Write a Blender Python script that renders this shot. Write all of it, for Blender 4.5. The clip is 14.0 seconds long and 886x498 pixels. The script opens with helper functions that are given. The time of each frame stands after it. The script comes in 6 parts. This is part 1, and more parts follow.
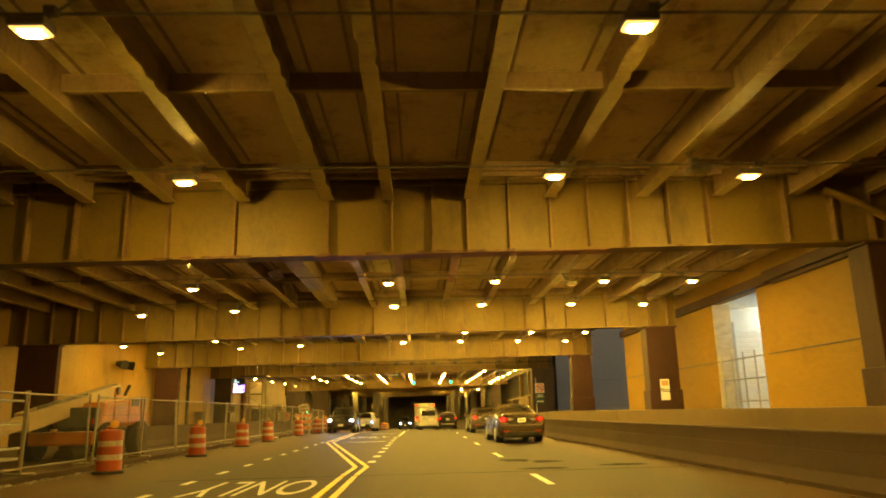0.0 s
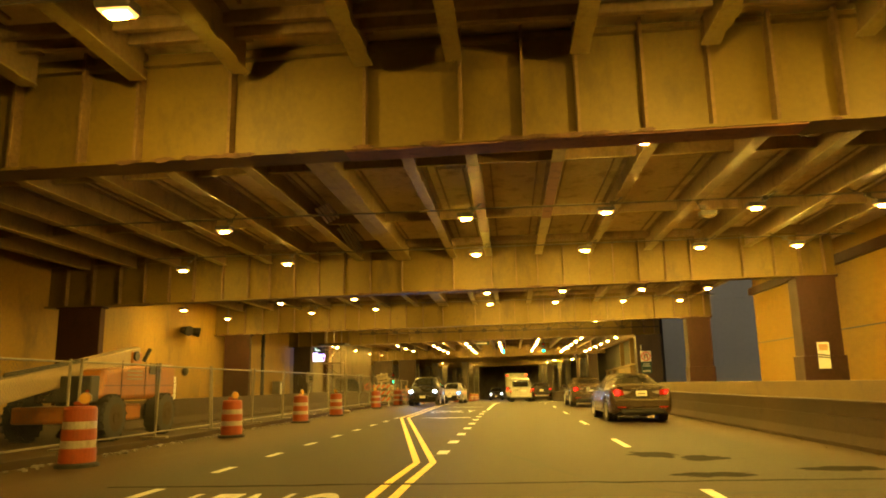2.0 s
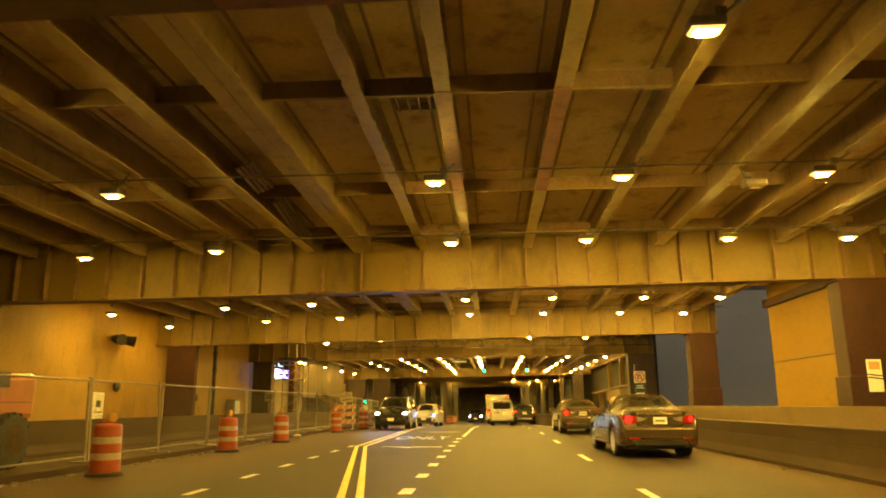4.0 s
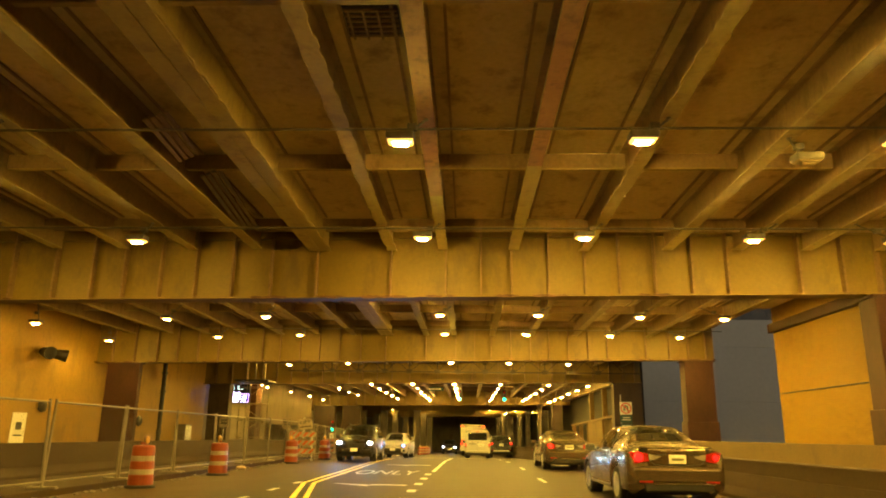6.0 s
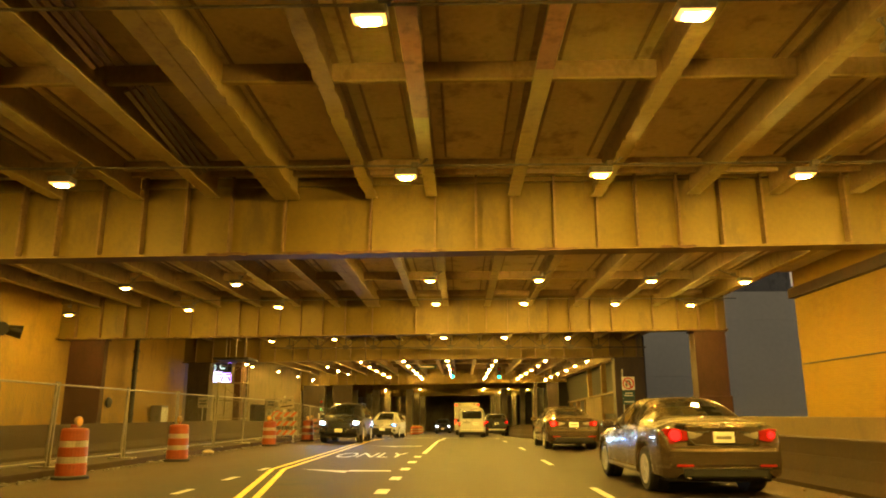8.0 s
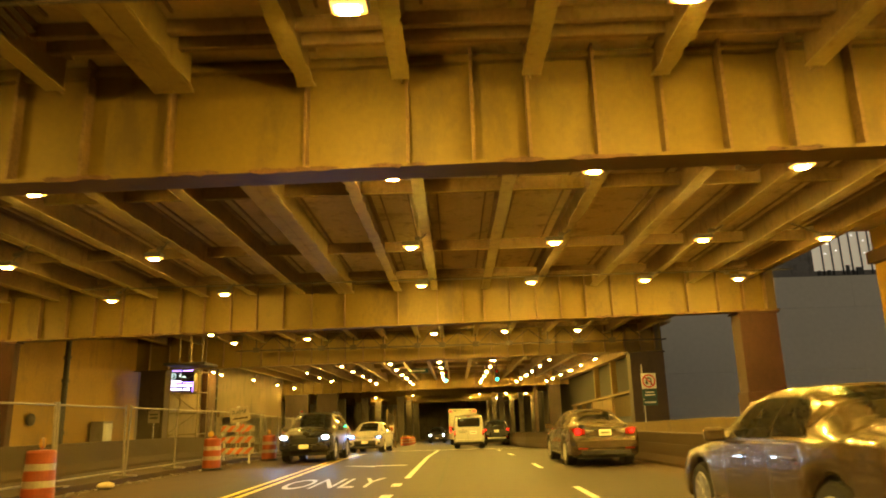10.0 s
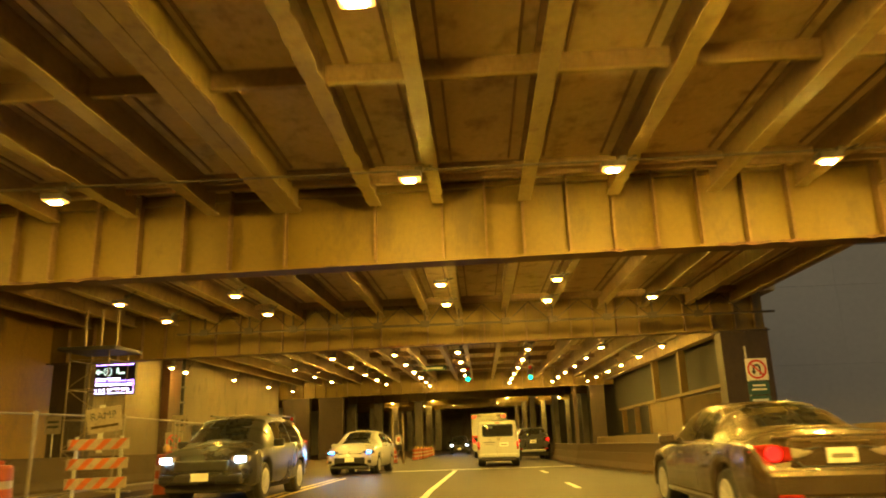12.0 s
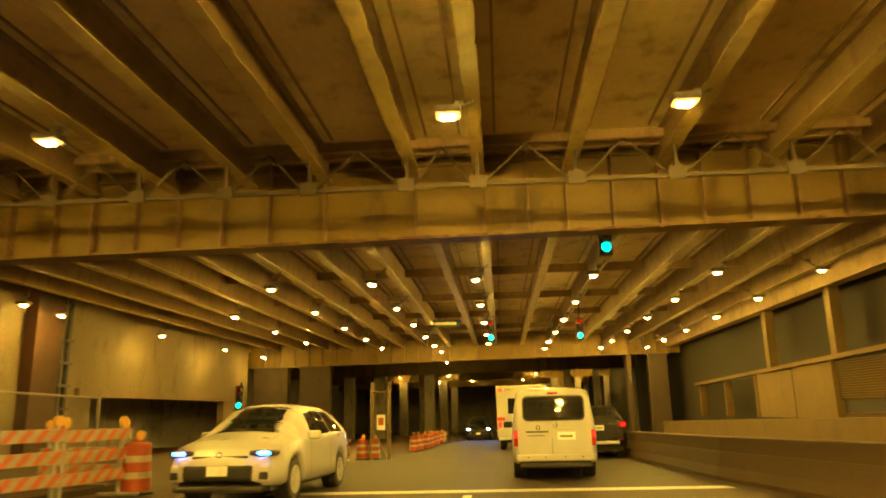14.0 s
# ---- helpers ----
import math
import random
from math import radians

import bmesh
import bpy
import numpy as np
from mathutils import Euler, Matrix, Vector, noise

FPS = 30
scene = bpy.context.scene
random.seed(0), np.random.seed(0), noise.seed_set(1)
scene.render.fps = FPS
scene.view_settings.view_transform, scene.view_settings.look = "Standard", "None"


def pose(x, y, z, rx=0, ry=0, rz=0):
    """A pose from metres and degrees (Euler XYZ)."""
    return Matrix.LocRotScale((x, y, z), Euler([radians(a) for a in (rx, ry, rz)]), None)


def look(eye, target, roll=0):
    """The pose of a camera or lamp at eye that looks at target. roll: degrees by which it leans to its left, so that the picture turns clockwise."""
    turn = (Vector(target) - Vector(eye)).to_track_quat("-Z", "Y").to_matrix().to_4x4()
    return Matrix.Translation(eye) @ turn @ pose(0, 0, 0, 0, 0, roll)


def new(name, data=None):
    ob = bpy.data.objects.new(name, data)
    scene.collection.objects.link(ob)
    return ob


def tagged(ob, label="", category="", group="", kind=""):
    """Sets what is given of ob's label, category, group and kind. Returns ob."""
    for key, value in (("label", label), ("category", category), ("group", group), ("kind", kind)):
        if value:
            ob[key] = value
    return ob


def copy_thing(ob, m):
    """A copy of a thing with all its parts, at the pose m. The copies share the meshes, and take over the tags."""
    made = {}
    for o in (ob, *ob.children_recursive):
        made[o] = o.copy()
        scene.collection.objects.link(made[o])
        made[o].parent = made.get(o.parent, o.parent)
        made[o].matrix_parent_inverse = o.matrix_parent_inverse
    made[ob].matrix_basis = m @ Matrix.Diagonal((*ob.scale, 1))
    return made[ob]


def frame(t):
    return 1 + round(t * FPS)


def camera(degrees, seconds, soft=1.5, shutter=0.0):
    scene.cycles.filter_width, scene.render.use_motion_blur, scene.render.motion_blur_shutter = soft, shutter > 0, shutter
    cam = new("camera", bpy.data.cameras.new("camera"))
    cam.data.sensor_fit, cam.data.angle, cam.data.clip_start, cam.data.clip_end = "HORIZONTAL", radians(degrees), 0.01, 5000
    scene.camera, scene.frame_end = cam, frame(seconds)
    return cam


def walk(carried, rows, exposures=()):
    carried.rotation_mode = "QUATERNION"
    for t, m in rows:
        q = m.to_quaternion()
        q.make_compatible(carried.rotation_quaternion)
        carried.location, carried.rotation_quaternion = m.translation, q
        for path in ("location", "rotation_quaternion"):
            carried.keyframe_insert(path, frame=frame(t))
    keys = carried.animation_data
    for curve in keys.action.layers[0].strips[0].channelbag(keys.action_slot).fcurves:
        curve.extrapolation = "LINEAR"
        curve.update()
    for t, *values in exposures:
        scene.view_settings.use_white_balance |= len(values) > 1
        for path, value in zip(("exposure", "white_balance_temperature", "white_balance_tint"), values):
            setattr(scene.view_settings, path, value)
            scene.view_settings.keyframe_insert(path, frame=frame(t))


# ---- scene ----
cam = camera(64.3, 14.0, soft=1.9, shutter=0.4)
PATH = [
    (0, (-0.094, -0.899, 1.178), (-0.023, 1.048, 1.63), -1.3),
    (0.5, (-0.067, 0.585, 1.198), (-0.022, 2.536, 1.637), -1.7),
    (1, (-0.067, 2.012, 1.194), (-0.066, 3.965, 1.624), -2.2),
    (1.5, (-0.082, 3.332, 1.198), (-0.188, 5.287, 1.61), -2.2),
    (2, (-0.063, 4.668, 1.198), (-0.244, 6.623, 1.576), -1.1),
    (2.5, (-0.069, 5.925, 1.205), (-0.258, 7.873, 1.62), -0.6),
    (5, (-0.103, 11.365, 1.208), (-0.195, 13.315, 1.642), -0.1),
    (5.5, (-0.109, 12.104, 1.188), (-0.191, 14.056, 1.617), 0.2),
    (6, (-0.102, 12.816, 1.209), (-0.172, 14.748, 1.72), 0.7),
    (6.5, (-0.108, 13.499, 1.172), (-0.161, 15.438, 1.657), 0.6),
    (7, (-0.109, 14.199, 1.185), (-0.155, 16.141, 1.661), 0.3),
    (7.5, (-0.125, 14.894, 1.178), (-0.173, 16.839, 1.64), 0.2),
    (8, (-0.115, 15.56, 1.159), (-0.163, 17.506, 1.617), -0.0),
    (10.5, (-0.109, 23.74, 1.207), (-0.132, 25.68, 1.691), -1.8),
    (11, (-0.046, 26.316, 1.207), (-0.084, 28.255, 1.697), -1.7),
    (11.5, (-0.019, 29.2, 1.197), (-0.084, 31.137, 1.691), -1.6),
    (12, (-0.014, 32.439, 1.214), (-0.103, 34.373, 1.713), -1.9),
    (12.5, (-0.071, 35.929, 1.211), (-0.181, 37.864, 1.707), -2.2),
    (13, (-0.128, 39.654, 1.221), (-0.264, 41.59, 1.704), -2.1),
    (13.5, (-0.305, 43.504, 1.2), (-0.451, 45.444, 1.663), -1.8),
    (14, (-0.452, 47.358, 1.128), (-0.602, 49.301, 1.578), -1.2),
]
walk(cam, [(t, look(eye, target, roll)) for t, eye, target, roll in PATH])

# ---- world, light, exposure ----
world = bpy.data.worlds.new("night_sky")
scene.world = world
world.use_nodes = True
world.node_tree.nodes["Background"].inputs[0].default_value = (0.42, 0.375, 0.28, 1)
world.node_tree.nodes["Background"].inputs[1].default_value = 0.8

HEAD_BEAM = 260.0
SODIUM = (1.0, 0.595, 0.08)
SODIUM_POWER = 4150.0


# ---- materials ----
def nodes_of(name):
    m = bpy.data.materials.new(name)
    m.use_nodes = True
    return m, m.node_tree.nodes, m.node_tree.links, m.node_tree.nodes["Principled BSDF"]


def link_coord(n, l, scale, axes=None):
    tc = n.new("ShaderNodeTexCoord")
    mp = n.new("ShaderNodeMapping")
    mp.inputs["Scale"].default_value = scale if isinstance(scale, tuple) else (scale,) * 3
    if axes:
        sp, cb = n.new("ShaderNodeSeparateXYZ"), n.new("ShaderNodeCombineXYZ")
        l.new(tc.outputs["Object"], sp.inputs[0])
        for i, a in enumerate(axes):
            l.new(sp.outputs[a], cb.inputs[i])
        l.new(cb.outputs[0], mp.inputs[0])
    else:
        l.new(tc.outputs["Object"], mp.inputs[0])
    return mp.outputs[0]


def surface(name, a, b, rough=0.7, metal=0.0, big=0.6, fine=14.0, bump=0.25, stain=None, stain_amount=0.0, stretch=(1, 1, 1), random_tone=0.0, coat=0.0, sheen=0.5):
    """A worn surface: two tones mixed at a large and a fine scale, stains, and a fine relief."""
    m, n, l, p = nodes_of(name)
    p.inputs["Specular IOR Level"].default_value = sheen
    big_noise, fine_noise = n.new("ShaderNodeTexNoise"), n.new("ShaderNodeTexNoise")
    big_noise.inputs["Scale"].default_value, fine_noise.inputs["Scale"].default_value = big, fine
    big_noise.inputs["Detail"].default_value, fine_noise.inputs["Detail"].default_value = 6, 5
    v = link_coord(n, l, stretch)
    l.new(v, big_noise.inputs["Vector"]), l.new(v, fine_noise.inputs["Vector"])
    add = n.new("ShaderNodeMath")
    add.operation = "MULTIPLY_ADD"
    add.inputs[1].default_value = 0.45
    l.new(fine_noise.outputs[0], add.inputs[0])
    half = n.new("ShaderNodeMath")
    half.operation = "MULTIPLY"
    half.inputs[1].default_value = 0.55
    l.new(big_noise.outputs[0], half.inputs[0])
    l.new(half.outputs[0], add.inputs[2])
    ramp = n.new("ShaderNodeValToRGB")
    ramp.color_ramp.elements[0].position, ramp.color_ramp.elements[1].position = 0.33, 0.67
    ramp.color_ramp.elements[0].color, ramp.color_ramp.elements[1].color = (*a, 1), (*b, 1)
    l.new(add.outputs[0], ramp.inputs[0])
    colour = ramp.outputs[0]
    if stain:
        sn = n.new("ShaderNodeTexNoise")
        sn.inputs["Scale"].default_value, sn.inputs["Detail"].default_value, sn.inputs["Roughness"].default_value = big * 2.7, 8, 0.7
        l.new(link_coord(n, l, (stretch[0], stretch[1], stretch[2] * 0.45)), sn.inputs["Vector"])
        sr = n.new("ShaderNodeValToRGB")
        sr.color_ramp.elements[0].position, sr.color_ramp.elements[1].position = 0.52, 0.66
        sr.color_ramp.elements[1].color = (stain_amount,) * 3 + (1,)
        l.new(sn.outputs[0], sr.inputs[0])
        mix = n.new("ShaderNodeMix")
        mix.data_type = "RGBA"
        l.new(sr.outputs[0], mix.inputs[0]), l.new(colour, mix.inputs[6])
        mix.inputs[7].default_value = (*stain, 1)
        colour = mix.outputs[2]
    if random_tone:
        info, hsv = n.new("ShaderNodeObjectInfo"), n.new("ShaderNodeHueSaturation")
        rng = n.new("ShaderNodeMapRange")
        rng.inputs[3].default_value, rng.inputs[4].default_value = 1 - random_tone, 1 + random_tone
        l.new(info.outputs["Random"], rng.inputs[0]), l.new(rng.outputs[0], hsv.inputs["Value"]), l.new(colour, hsv.inputs["Color"])
        colour = hsv.outputs[0]
    l.new(colour, p.inputs["Base Color"])
    rr = n.new("ShaderNodeMapRange")
    rr.inputs[3].default_value, rr.inputs[4].default_value = max(0.03, rough - 0.12), min(1, rough + 0.12)
    l.new(add.outputs[0], rr.inputs[0]), l.new(rr.outputs[0], p.inputs["Roughness"])
    p.inputs["Metallic"].default_value = metal
    p.inputs["Coat Weight"].default_value = coat
    if bump:
        bp = n.new("ShaderNodeBump")
        bp.inputs["Strength"].default_value, bp.inputs["Distance"].default_value = bump, 0.02
        l.new(add.outputs[0], bp.inputs["Height"]), l.new(bp.outputs[0], p.inputs["Normal"])
    return m


def brick_paint(name, a, b, axes):
    """Painted brickwork: the courses show as relief under worn paint, with streaks and patches."""
    m, n, l, p = nodes_of(name)
    br = n.new("ShaderNodeTexBrick")
    br.inputs["Scale"].default_value = 1.0
    br.inputs["Brick Width"].default_value, br.inputs["Row Height"].default_value, br.inputs["Mortar Size"].default_value = 0.21, 0.075, 0.006
    br.inputs["Mortar Smooth"].default_value = 0.4
    v = link_coord(n, l, 1.0, axes)
    l.new(v, br.inputs["Vector"])
    br.inputs["Color1"].default_value, br.inputs["Color2"].default_value, br.inputs["Mortar"].default_value = (1, 1, 1, 1), (0.88, 0.88, 0.88, 1), (0.52, 0.50, 0.48, 1)
    noise_a, noise_b = n.new("ShaderNodeTexNoise"), n.new("ShaderNodeTexNoise")
    noise_a.inputs["Scale"].default_value, noise_a.inputs["Detail"].default_value = 0.35, 8
    l.new(link_coord(n, l, (1, 0.7, 1)), noise_a.inputs["Vector"])
    noise_b.inputs["Scale"].default_value, noise_b.inputs["Detail"].default_value = 5.0, 6
    l.new(link_coord(n, l, (0.5, 0.5, 1.0)), noise_b.inputs["Vector"])
    ad = n.new("ShaderNodeMath")
    ad.operation = "ADD"
    l.new(noise_a.outputs[0], ad.inputs[0]), l.new(noise_b.outputs[0], ad.inputs[1])
    ramp = n.new("ShaderNodeValToRGB")
    ramp.color_ramp.elements[0].position, ramp.color_ramp.elements[1].position = 0.75, 1.2
    ramp.color_ramp.elements[0].color, ramp.color_ramp.elements[1].color = (*a, 1), (*b, 1)
    half = n.new("ShaderNodeMath")
    half.operation = "MULTIPLY"
    half.inputs[1].default_value = 0.98
    l.new(ad.outputs[0], half.inputs[0]), l.new(half.outputs[0], ramp.inputs[0])
    mul = n.new("ShaderNodeMix")
    mul.data_type, mul.blend_type = "RGBA", "MULTIPLY"
    mul.inputs[0].default_value = 0.75
    l.new(ramp.outputs[0], mul.inputs[6]), l.new(br.outputs[0], mul.inputs[7])
    l.new(mul.outputs[2], p.inputs["Base Color"])
    bp, bp2 = n.new("ShaderNodeBump"), n.new("ShaderNodeBump")
    bp.inputs["Strength"].default_value, bp.inputs["Distance"].default_value, bp.invert = 0.7, 0.012, True
    bp2.inputs["Strength"].default_value, bp2.inputs["Distance"].default_value = 0.35, 0.02
    l.new(br.outputs["Fac"], bp.inputs["Height"]), l.new(noise_b.outputs[0], bp2.inputs["Height"])
    l.new(bp.outputs[0], bp2.inputs["Normal"]), l.new(bp2.outputs[0], p.inputs["Normal"])
    p.inputs["Roughness"].default_value = 0.7
    p.inputs["Specular IOR Level"].default_value = 0.3
    return m


def asphalt_material():
    """Worn asphalt: aggregate, wheel tracks polished along the lanes, tar seams and oil stains."""
    m, n, l, p = nodes_of("asphalt")
    fine, mid, big = (n.new("ShaderNodeTexNoise") for _ in range(3))
    for node, sc, st in ((fine, 60, (1, 1, 1)), (mid, 1.6, (1, 0.35, 1)), (big, 0.22, (1, 0.4, 1))):
        node.inputs["Scale"].default_value, node.inputs["Detail"].default_value = sc, 7
        l.new(link_coord(n, l, st), node.inputs["Vector"])
    mx = n.new("ShaderNodeMix")
    mx.inputs[0].default_value = 0.5
    l.new(mid.outputs[0], mx.inputs[2]), l.new(big.outputs[0], mx.inputs[3])
    mx2 = n.new("ShaderNodeMix")
    mx2.inputs[0].default_value = 0.3
    l.new(mx.outputs[0], mx2.inputs[2]), l.new(fine.outputs[0], mx2.inputs[3])
    ramp = n.new("ShaderNodeValToRGB")
    ramp.color_ramp.elements[0].position, ramp.color_ramp.elements[1].position = 0.36, 0.64
    ramp.color_ramp.elements[0].color, ramp.color_ramp.elements[1].color = (0.017, 0.0132, 0.0115, 1), (0.042, 0.0322, 0.028, 1)
    l.new(mx2.outputs[0], ramp.inputs[0])
    vor = n.new("ShaderNodeTexVoronoi")
    vor.feature = "DISTANCE_TO_EDGE"
    vor.inputs["Scale"].default_value = 0.11
    l.new(link_coord(n, l, (1.2, 0.5, 1)), vor.inputs["Vector"])
    seam = n.new("ShaderNodeMath")
    seam.operation, seam.inputs[1].default_value = "LESS_THAN", 0.0035
    l.new(vor.outputs["Distance"], seam.inputs[0])
    dark = n.new("ShaderNodeMix")
    dark.data_type = "RGBA"
    l.new(seam.outputs[0], dark.inputs[0]), l.new(ramp.outputs[0], dark.inputs[6])
    dark.inputs[7].default_value = (0.022, 0.021, 0.022, 1)
    tc, sep = n.new("ShaderNodeTexCoord"), n.new("ShaderNodeSeparateXYZ")
    l.new(tc.outputs["Object"], sep.inputs[0])
    west, east = n.new("ShaderNodeMapRange"), n.new("ShaderNodeMapRange")
    west.inputs[1].default_value, west.inputs[2].default_value = -4.3, -7.2
    east.inputs[1].default_value, east.inputs[2].default_value = 3.9, 5.6
    l.new(sep.outputs[0], west.inputs[0]), l.new(sep.outputs[0], east.inputs[0])
    side = n.new("ShaderNodeMath")
    side.operation = "MAXIMUM"
    l.new(west.outputs[0], side.inputs[0]), l.new(east.outputs[0], side.inputs[1])
    spread = n.new("ShaderNodeMath")
    spread.operation, spread.use_clamp = "MULTIPLY_ADD", True
    spread.inputs[1].default_value = 1.5
    shift = n.new("ShaderNodeMath")
    shift.operation, shift.inputs[1].default_value = "SUBTRACT", 0.62
    l.new(mx.outputs[0], shift.inputs[0]), l.new(side.outputs[0], spread.inputs[0]), l.new(shift.outputs[0], spread.inputs[2])
    dusty = n.new("ShaderNodeMix")
    dusty.data_type = "RGBA"
    l.new(spread.outputs[0], dusty.inputs[0]), l.new(dark.outputs[2], dusty.inputs[6])
    dusty.inputs[7].default_value = (0.06, 0.038, 0.02, 1)
    l.new(dusty.outputs[2], p.inputs["Base Color"])
    rr = n.new("ShaderNodeMapRange")
    rr.inputs[3].default_value, rr.inputs[4].default_value = 0.52, 0.78
    l.new(mx.outputs[0], rr.inputs[0]), l.new(rr.outputs[0], p.inputs["Roughness"])
    p.inputs["Specular IOR Level"].default_value = 0.1
    bp = n.new("ShaderNodeBump")
    bp.inputs["Strength"].default_value, bp.inputs["Distance"].default_value = 0.35, 0.012
    l.new(fine.outputs[0], bp.inputs["Height"]), l.new(bp.outputs[0], p.inputs["Normal"])
    return m


def glow(name, colour, strength):
    m, n, l, p = nodes_of(name)
    p.inputs["Base Color"].default_value = (*[min(1, c) for c in colour], 1)
    p.inputs["Emission Color"].default_value = (*colour, 1)
    p.inputs["Emission Strength"].default_value = strength
    p.inputs["Roughness"].default_value = 0.3
    return m


def glass(name, tint, rough=0.04):
    """Dark tinted car glass, a glossy pane over a dark cabin."""
    m, n, l, p = nodes_of(name)
    p.inputs["Base Color"].default_value = (*tint, 1)
    p.inputs["Roughness"].default_value = rough
    p.inputs["Coat Weight"].default_value = 0.6
    return m


ASPHALT = asphalt_material()
CONCRETE = surface("concrete", (0.30, 0.28, 0.25), (0.46, 0.43, 0.38), 0.82, big=0.5, fine=22, stain=(0.13, 0.115, 0.10), stain_amount=0.7)
BARRIER_CONCRETE = surface("grimy_concrete", (0.14, 0.125, 0.105), (0.24, 0.215, 0.18), 0.8, big=0.6, fine=18, stain=(0.07, 0.06, 0.05), stain_amount=0.7)
ROAD_BARRIER = surface("dark_barrier_concrete", (0.035, 0.022, 0.0106), (0.057, 0.0365, 0.018), 0.8, big=0.6, fine=18, stain=(0.035, 0.024, 0.014), stain_amount=0.6, sheen=0.2)
SCREEN_TAN = surface("tan_screen_concrete", (0.088, 0.058, 0.018), (0.136, 0.09, 0.028), 0.8, big=0.5, fine=16, stain=(0.08, 0.055, 0.03), stain_amount=0.7)
# near-black tone that puts the darkness of an unlit void into the colour
VOID_BLACK = surface("void_black_wall", (0.010, 0.008, 0.007), (0.022, 0.018, 0.014), 0.9, big=0.4, fine=12)
CONCRETE_DARK = surface("sooty_concrete", (0.11, 0.10, 0.09), (0.20, 0.18, 0.16), 0.85, big=0.4, fine=12, stain=(0.05, 0.045, 0.04), stain_amount=0.7)
DECK = surface("deck_underside", (0.46, 0.36, 0.165), (0.64, 0.51, 0.245), 0.88, big=0.5, fine=9, stain=(0.18, 0.125, 0.06), stain_amount=0.65)
STEEL_PAINT = surface("girder_paint", (0.132, 0.087, 0.0105), (0.172, 0.115, 0.0145), 0.6, big=0.35, fine=11, bump=0.2, stain=(0.06, 0.04, 0.017), stain_amount=0.6)
# darker copy of the beam paint for webs, frames and ribs
BEAM_DARK = surface("dark_beam_paint", (0.203, 0.14, 0.0672), (0.315, 0.224, 0.109), 0.8, big=0.9, fine=13, bump=0.3, stain=(0.09, 0.055, 0.03), stain_amount=0.5)
RAMP_WALL = surface("brown_stained_concrete", (0.108, 0.0792, 0.0468), (0.171, 0.128, 0.0765), 0.8, big=0.35, fine=10, stain=(0.06, 0.043, 0.03), stain_amount=0.6)
STIFFENER_PAINT = surface("rusty_stiffener_paint", (0.11, 0.065, 0.03), (0.24, 0.155, 0.06), 0.75, big=1.5, fine=16, bump=0.35)
BEAM_PAINT = surface("beam_paint", (0.264, 0.2, 0.0638), (0.365, 0.285, 0.0935), 0.65, big=0.9, fine=13, bump=0.3, stain=(0.15, 0.085, 0.04), stain_amount=0.6)
RUST = surface("rusted_steel", (0.035, 0.018, 0.012), (0.16, 0.085, 0.045), 0.85, big=3.0, fine=30, bump=0.6)
# dull red that paints brake-light glow onto the steel overhead
BRAKE_RED = surface("brake_red_steel", (0.22, 0.1, 0.052), (0.3, 0.145, 0.075), 0.7, big=1.6, fine=16, stain=(0.09, 0.04, 0.03), stain_amount=0.7)
COLUMN_BROWN = surface("column_paint", (0.034, 0.0155, 0.0095), (0.056, 0.0255, 0.016), 0.65, big=0.8, fine=9, stain=(0.024, 0.012, 0.008), stain_amount=0.6, sheen=0.25)
COLUMN_DARK = surface("grimy_column_paint", (0.034, 0.0135, 0.009), (0.054, 0.022, 0.015), 0.65, big=0.8, fine=9, stain=(0.018, 0.011, 0.008), stain_amount=0.6, sheen=0.25)
COLUMN_BLACK = surface("black_column_paint", (0.028, 0.017, 0.011), (0.05, 0.032, 0.02), 0.7, big=0.8, fine=9, stain=(0.016, 0.011, 0.008), stain_amount=0.6)
BRICK_R = brick_paint("cream_painted_brick", (0.23, 0.132, 0.0035), (0.262, 0.155, 0.0048), (1, 2, 0))
PALE_BRICK = brick_paint("pale_painted_brick", (0.50, 0.46, 0.34), (0.62, 0.58, 0.45), (0, 2, 1))
WALL_L = surface("stained_plaster", (0.25, 0.147, 0.02), (0.335, 0.202, 0.031), 0.7, big=0.35, fine=8, bump=0.2, stain=(0.17, 0.105, 0.03), stain_amount=0.7)
GREY_WALL = surface("blue_grey_panel", (0.45, 0.405, 0.325), (0.52, 0.47, 0.38), 0.6, big=0.15, fine=3, bump=0.08)
WHITE_PAINT = surface("white_paint", (0.66, 0.68, 0.66), (0.80, 0.81, 0.79), 0.5, big=1.2, fine=9, bump=0.1)
ROAD_WHITE = surface("worn_road_paint", (0.265, 0.272, 0.295), (0.517, 0.517, 0.535), 0.55, big=2.2, fine=26, stain=(0.13, 0.13, 0.13), stain_amount=0.65)
ROAD_YELLOW = surface("worn_yellow_road_paint", (0.55, 0.40, 0.06), (0.80, 0.60, 0.10), 0.55, big=2.2, fine=26, stain=(0.16, 0.13, 0.07), stain_amount=0.6)
GALV = surface("galvanised_steel", (0.34, 0.34, 0.33), (0.52, 0.52, 0.50), 0.42, metal=0.75, big=4, fine=40, bump=0.1)
BLACK_METAL = surface("black_metal", (0.012, 0.012, 0.012), (0.03, 0.028, 0.026), 0.5, big=4, fine=30, bump=0.15)
LAMP_BODY = surface("lamp_housing", (0.10, 0.09, 0.07), (0.18, 0.16, 0.12), 0.5, metal=0.4, big=6, fine=40, bump=0.1)
# about half strength for the western lamps, a little over full for far ones
SODIUM_LENS_DIM = glow("dim_sodium_lens", SODIUM, SODIUM_POWER * 0.52)
SODIUM_LENS_FAR = glow("far_sodium_lens", SODIUM, SODIUM_POWER * 1.15)
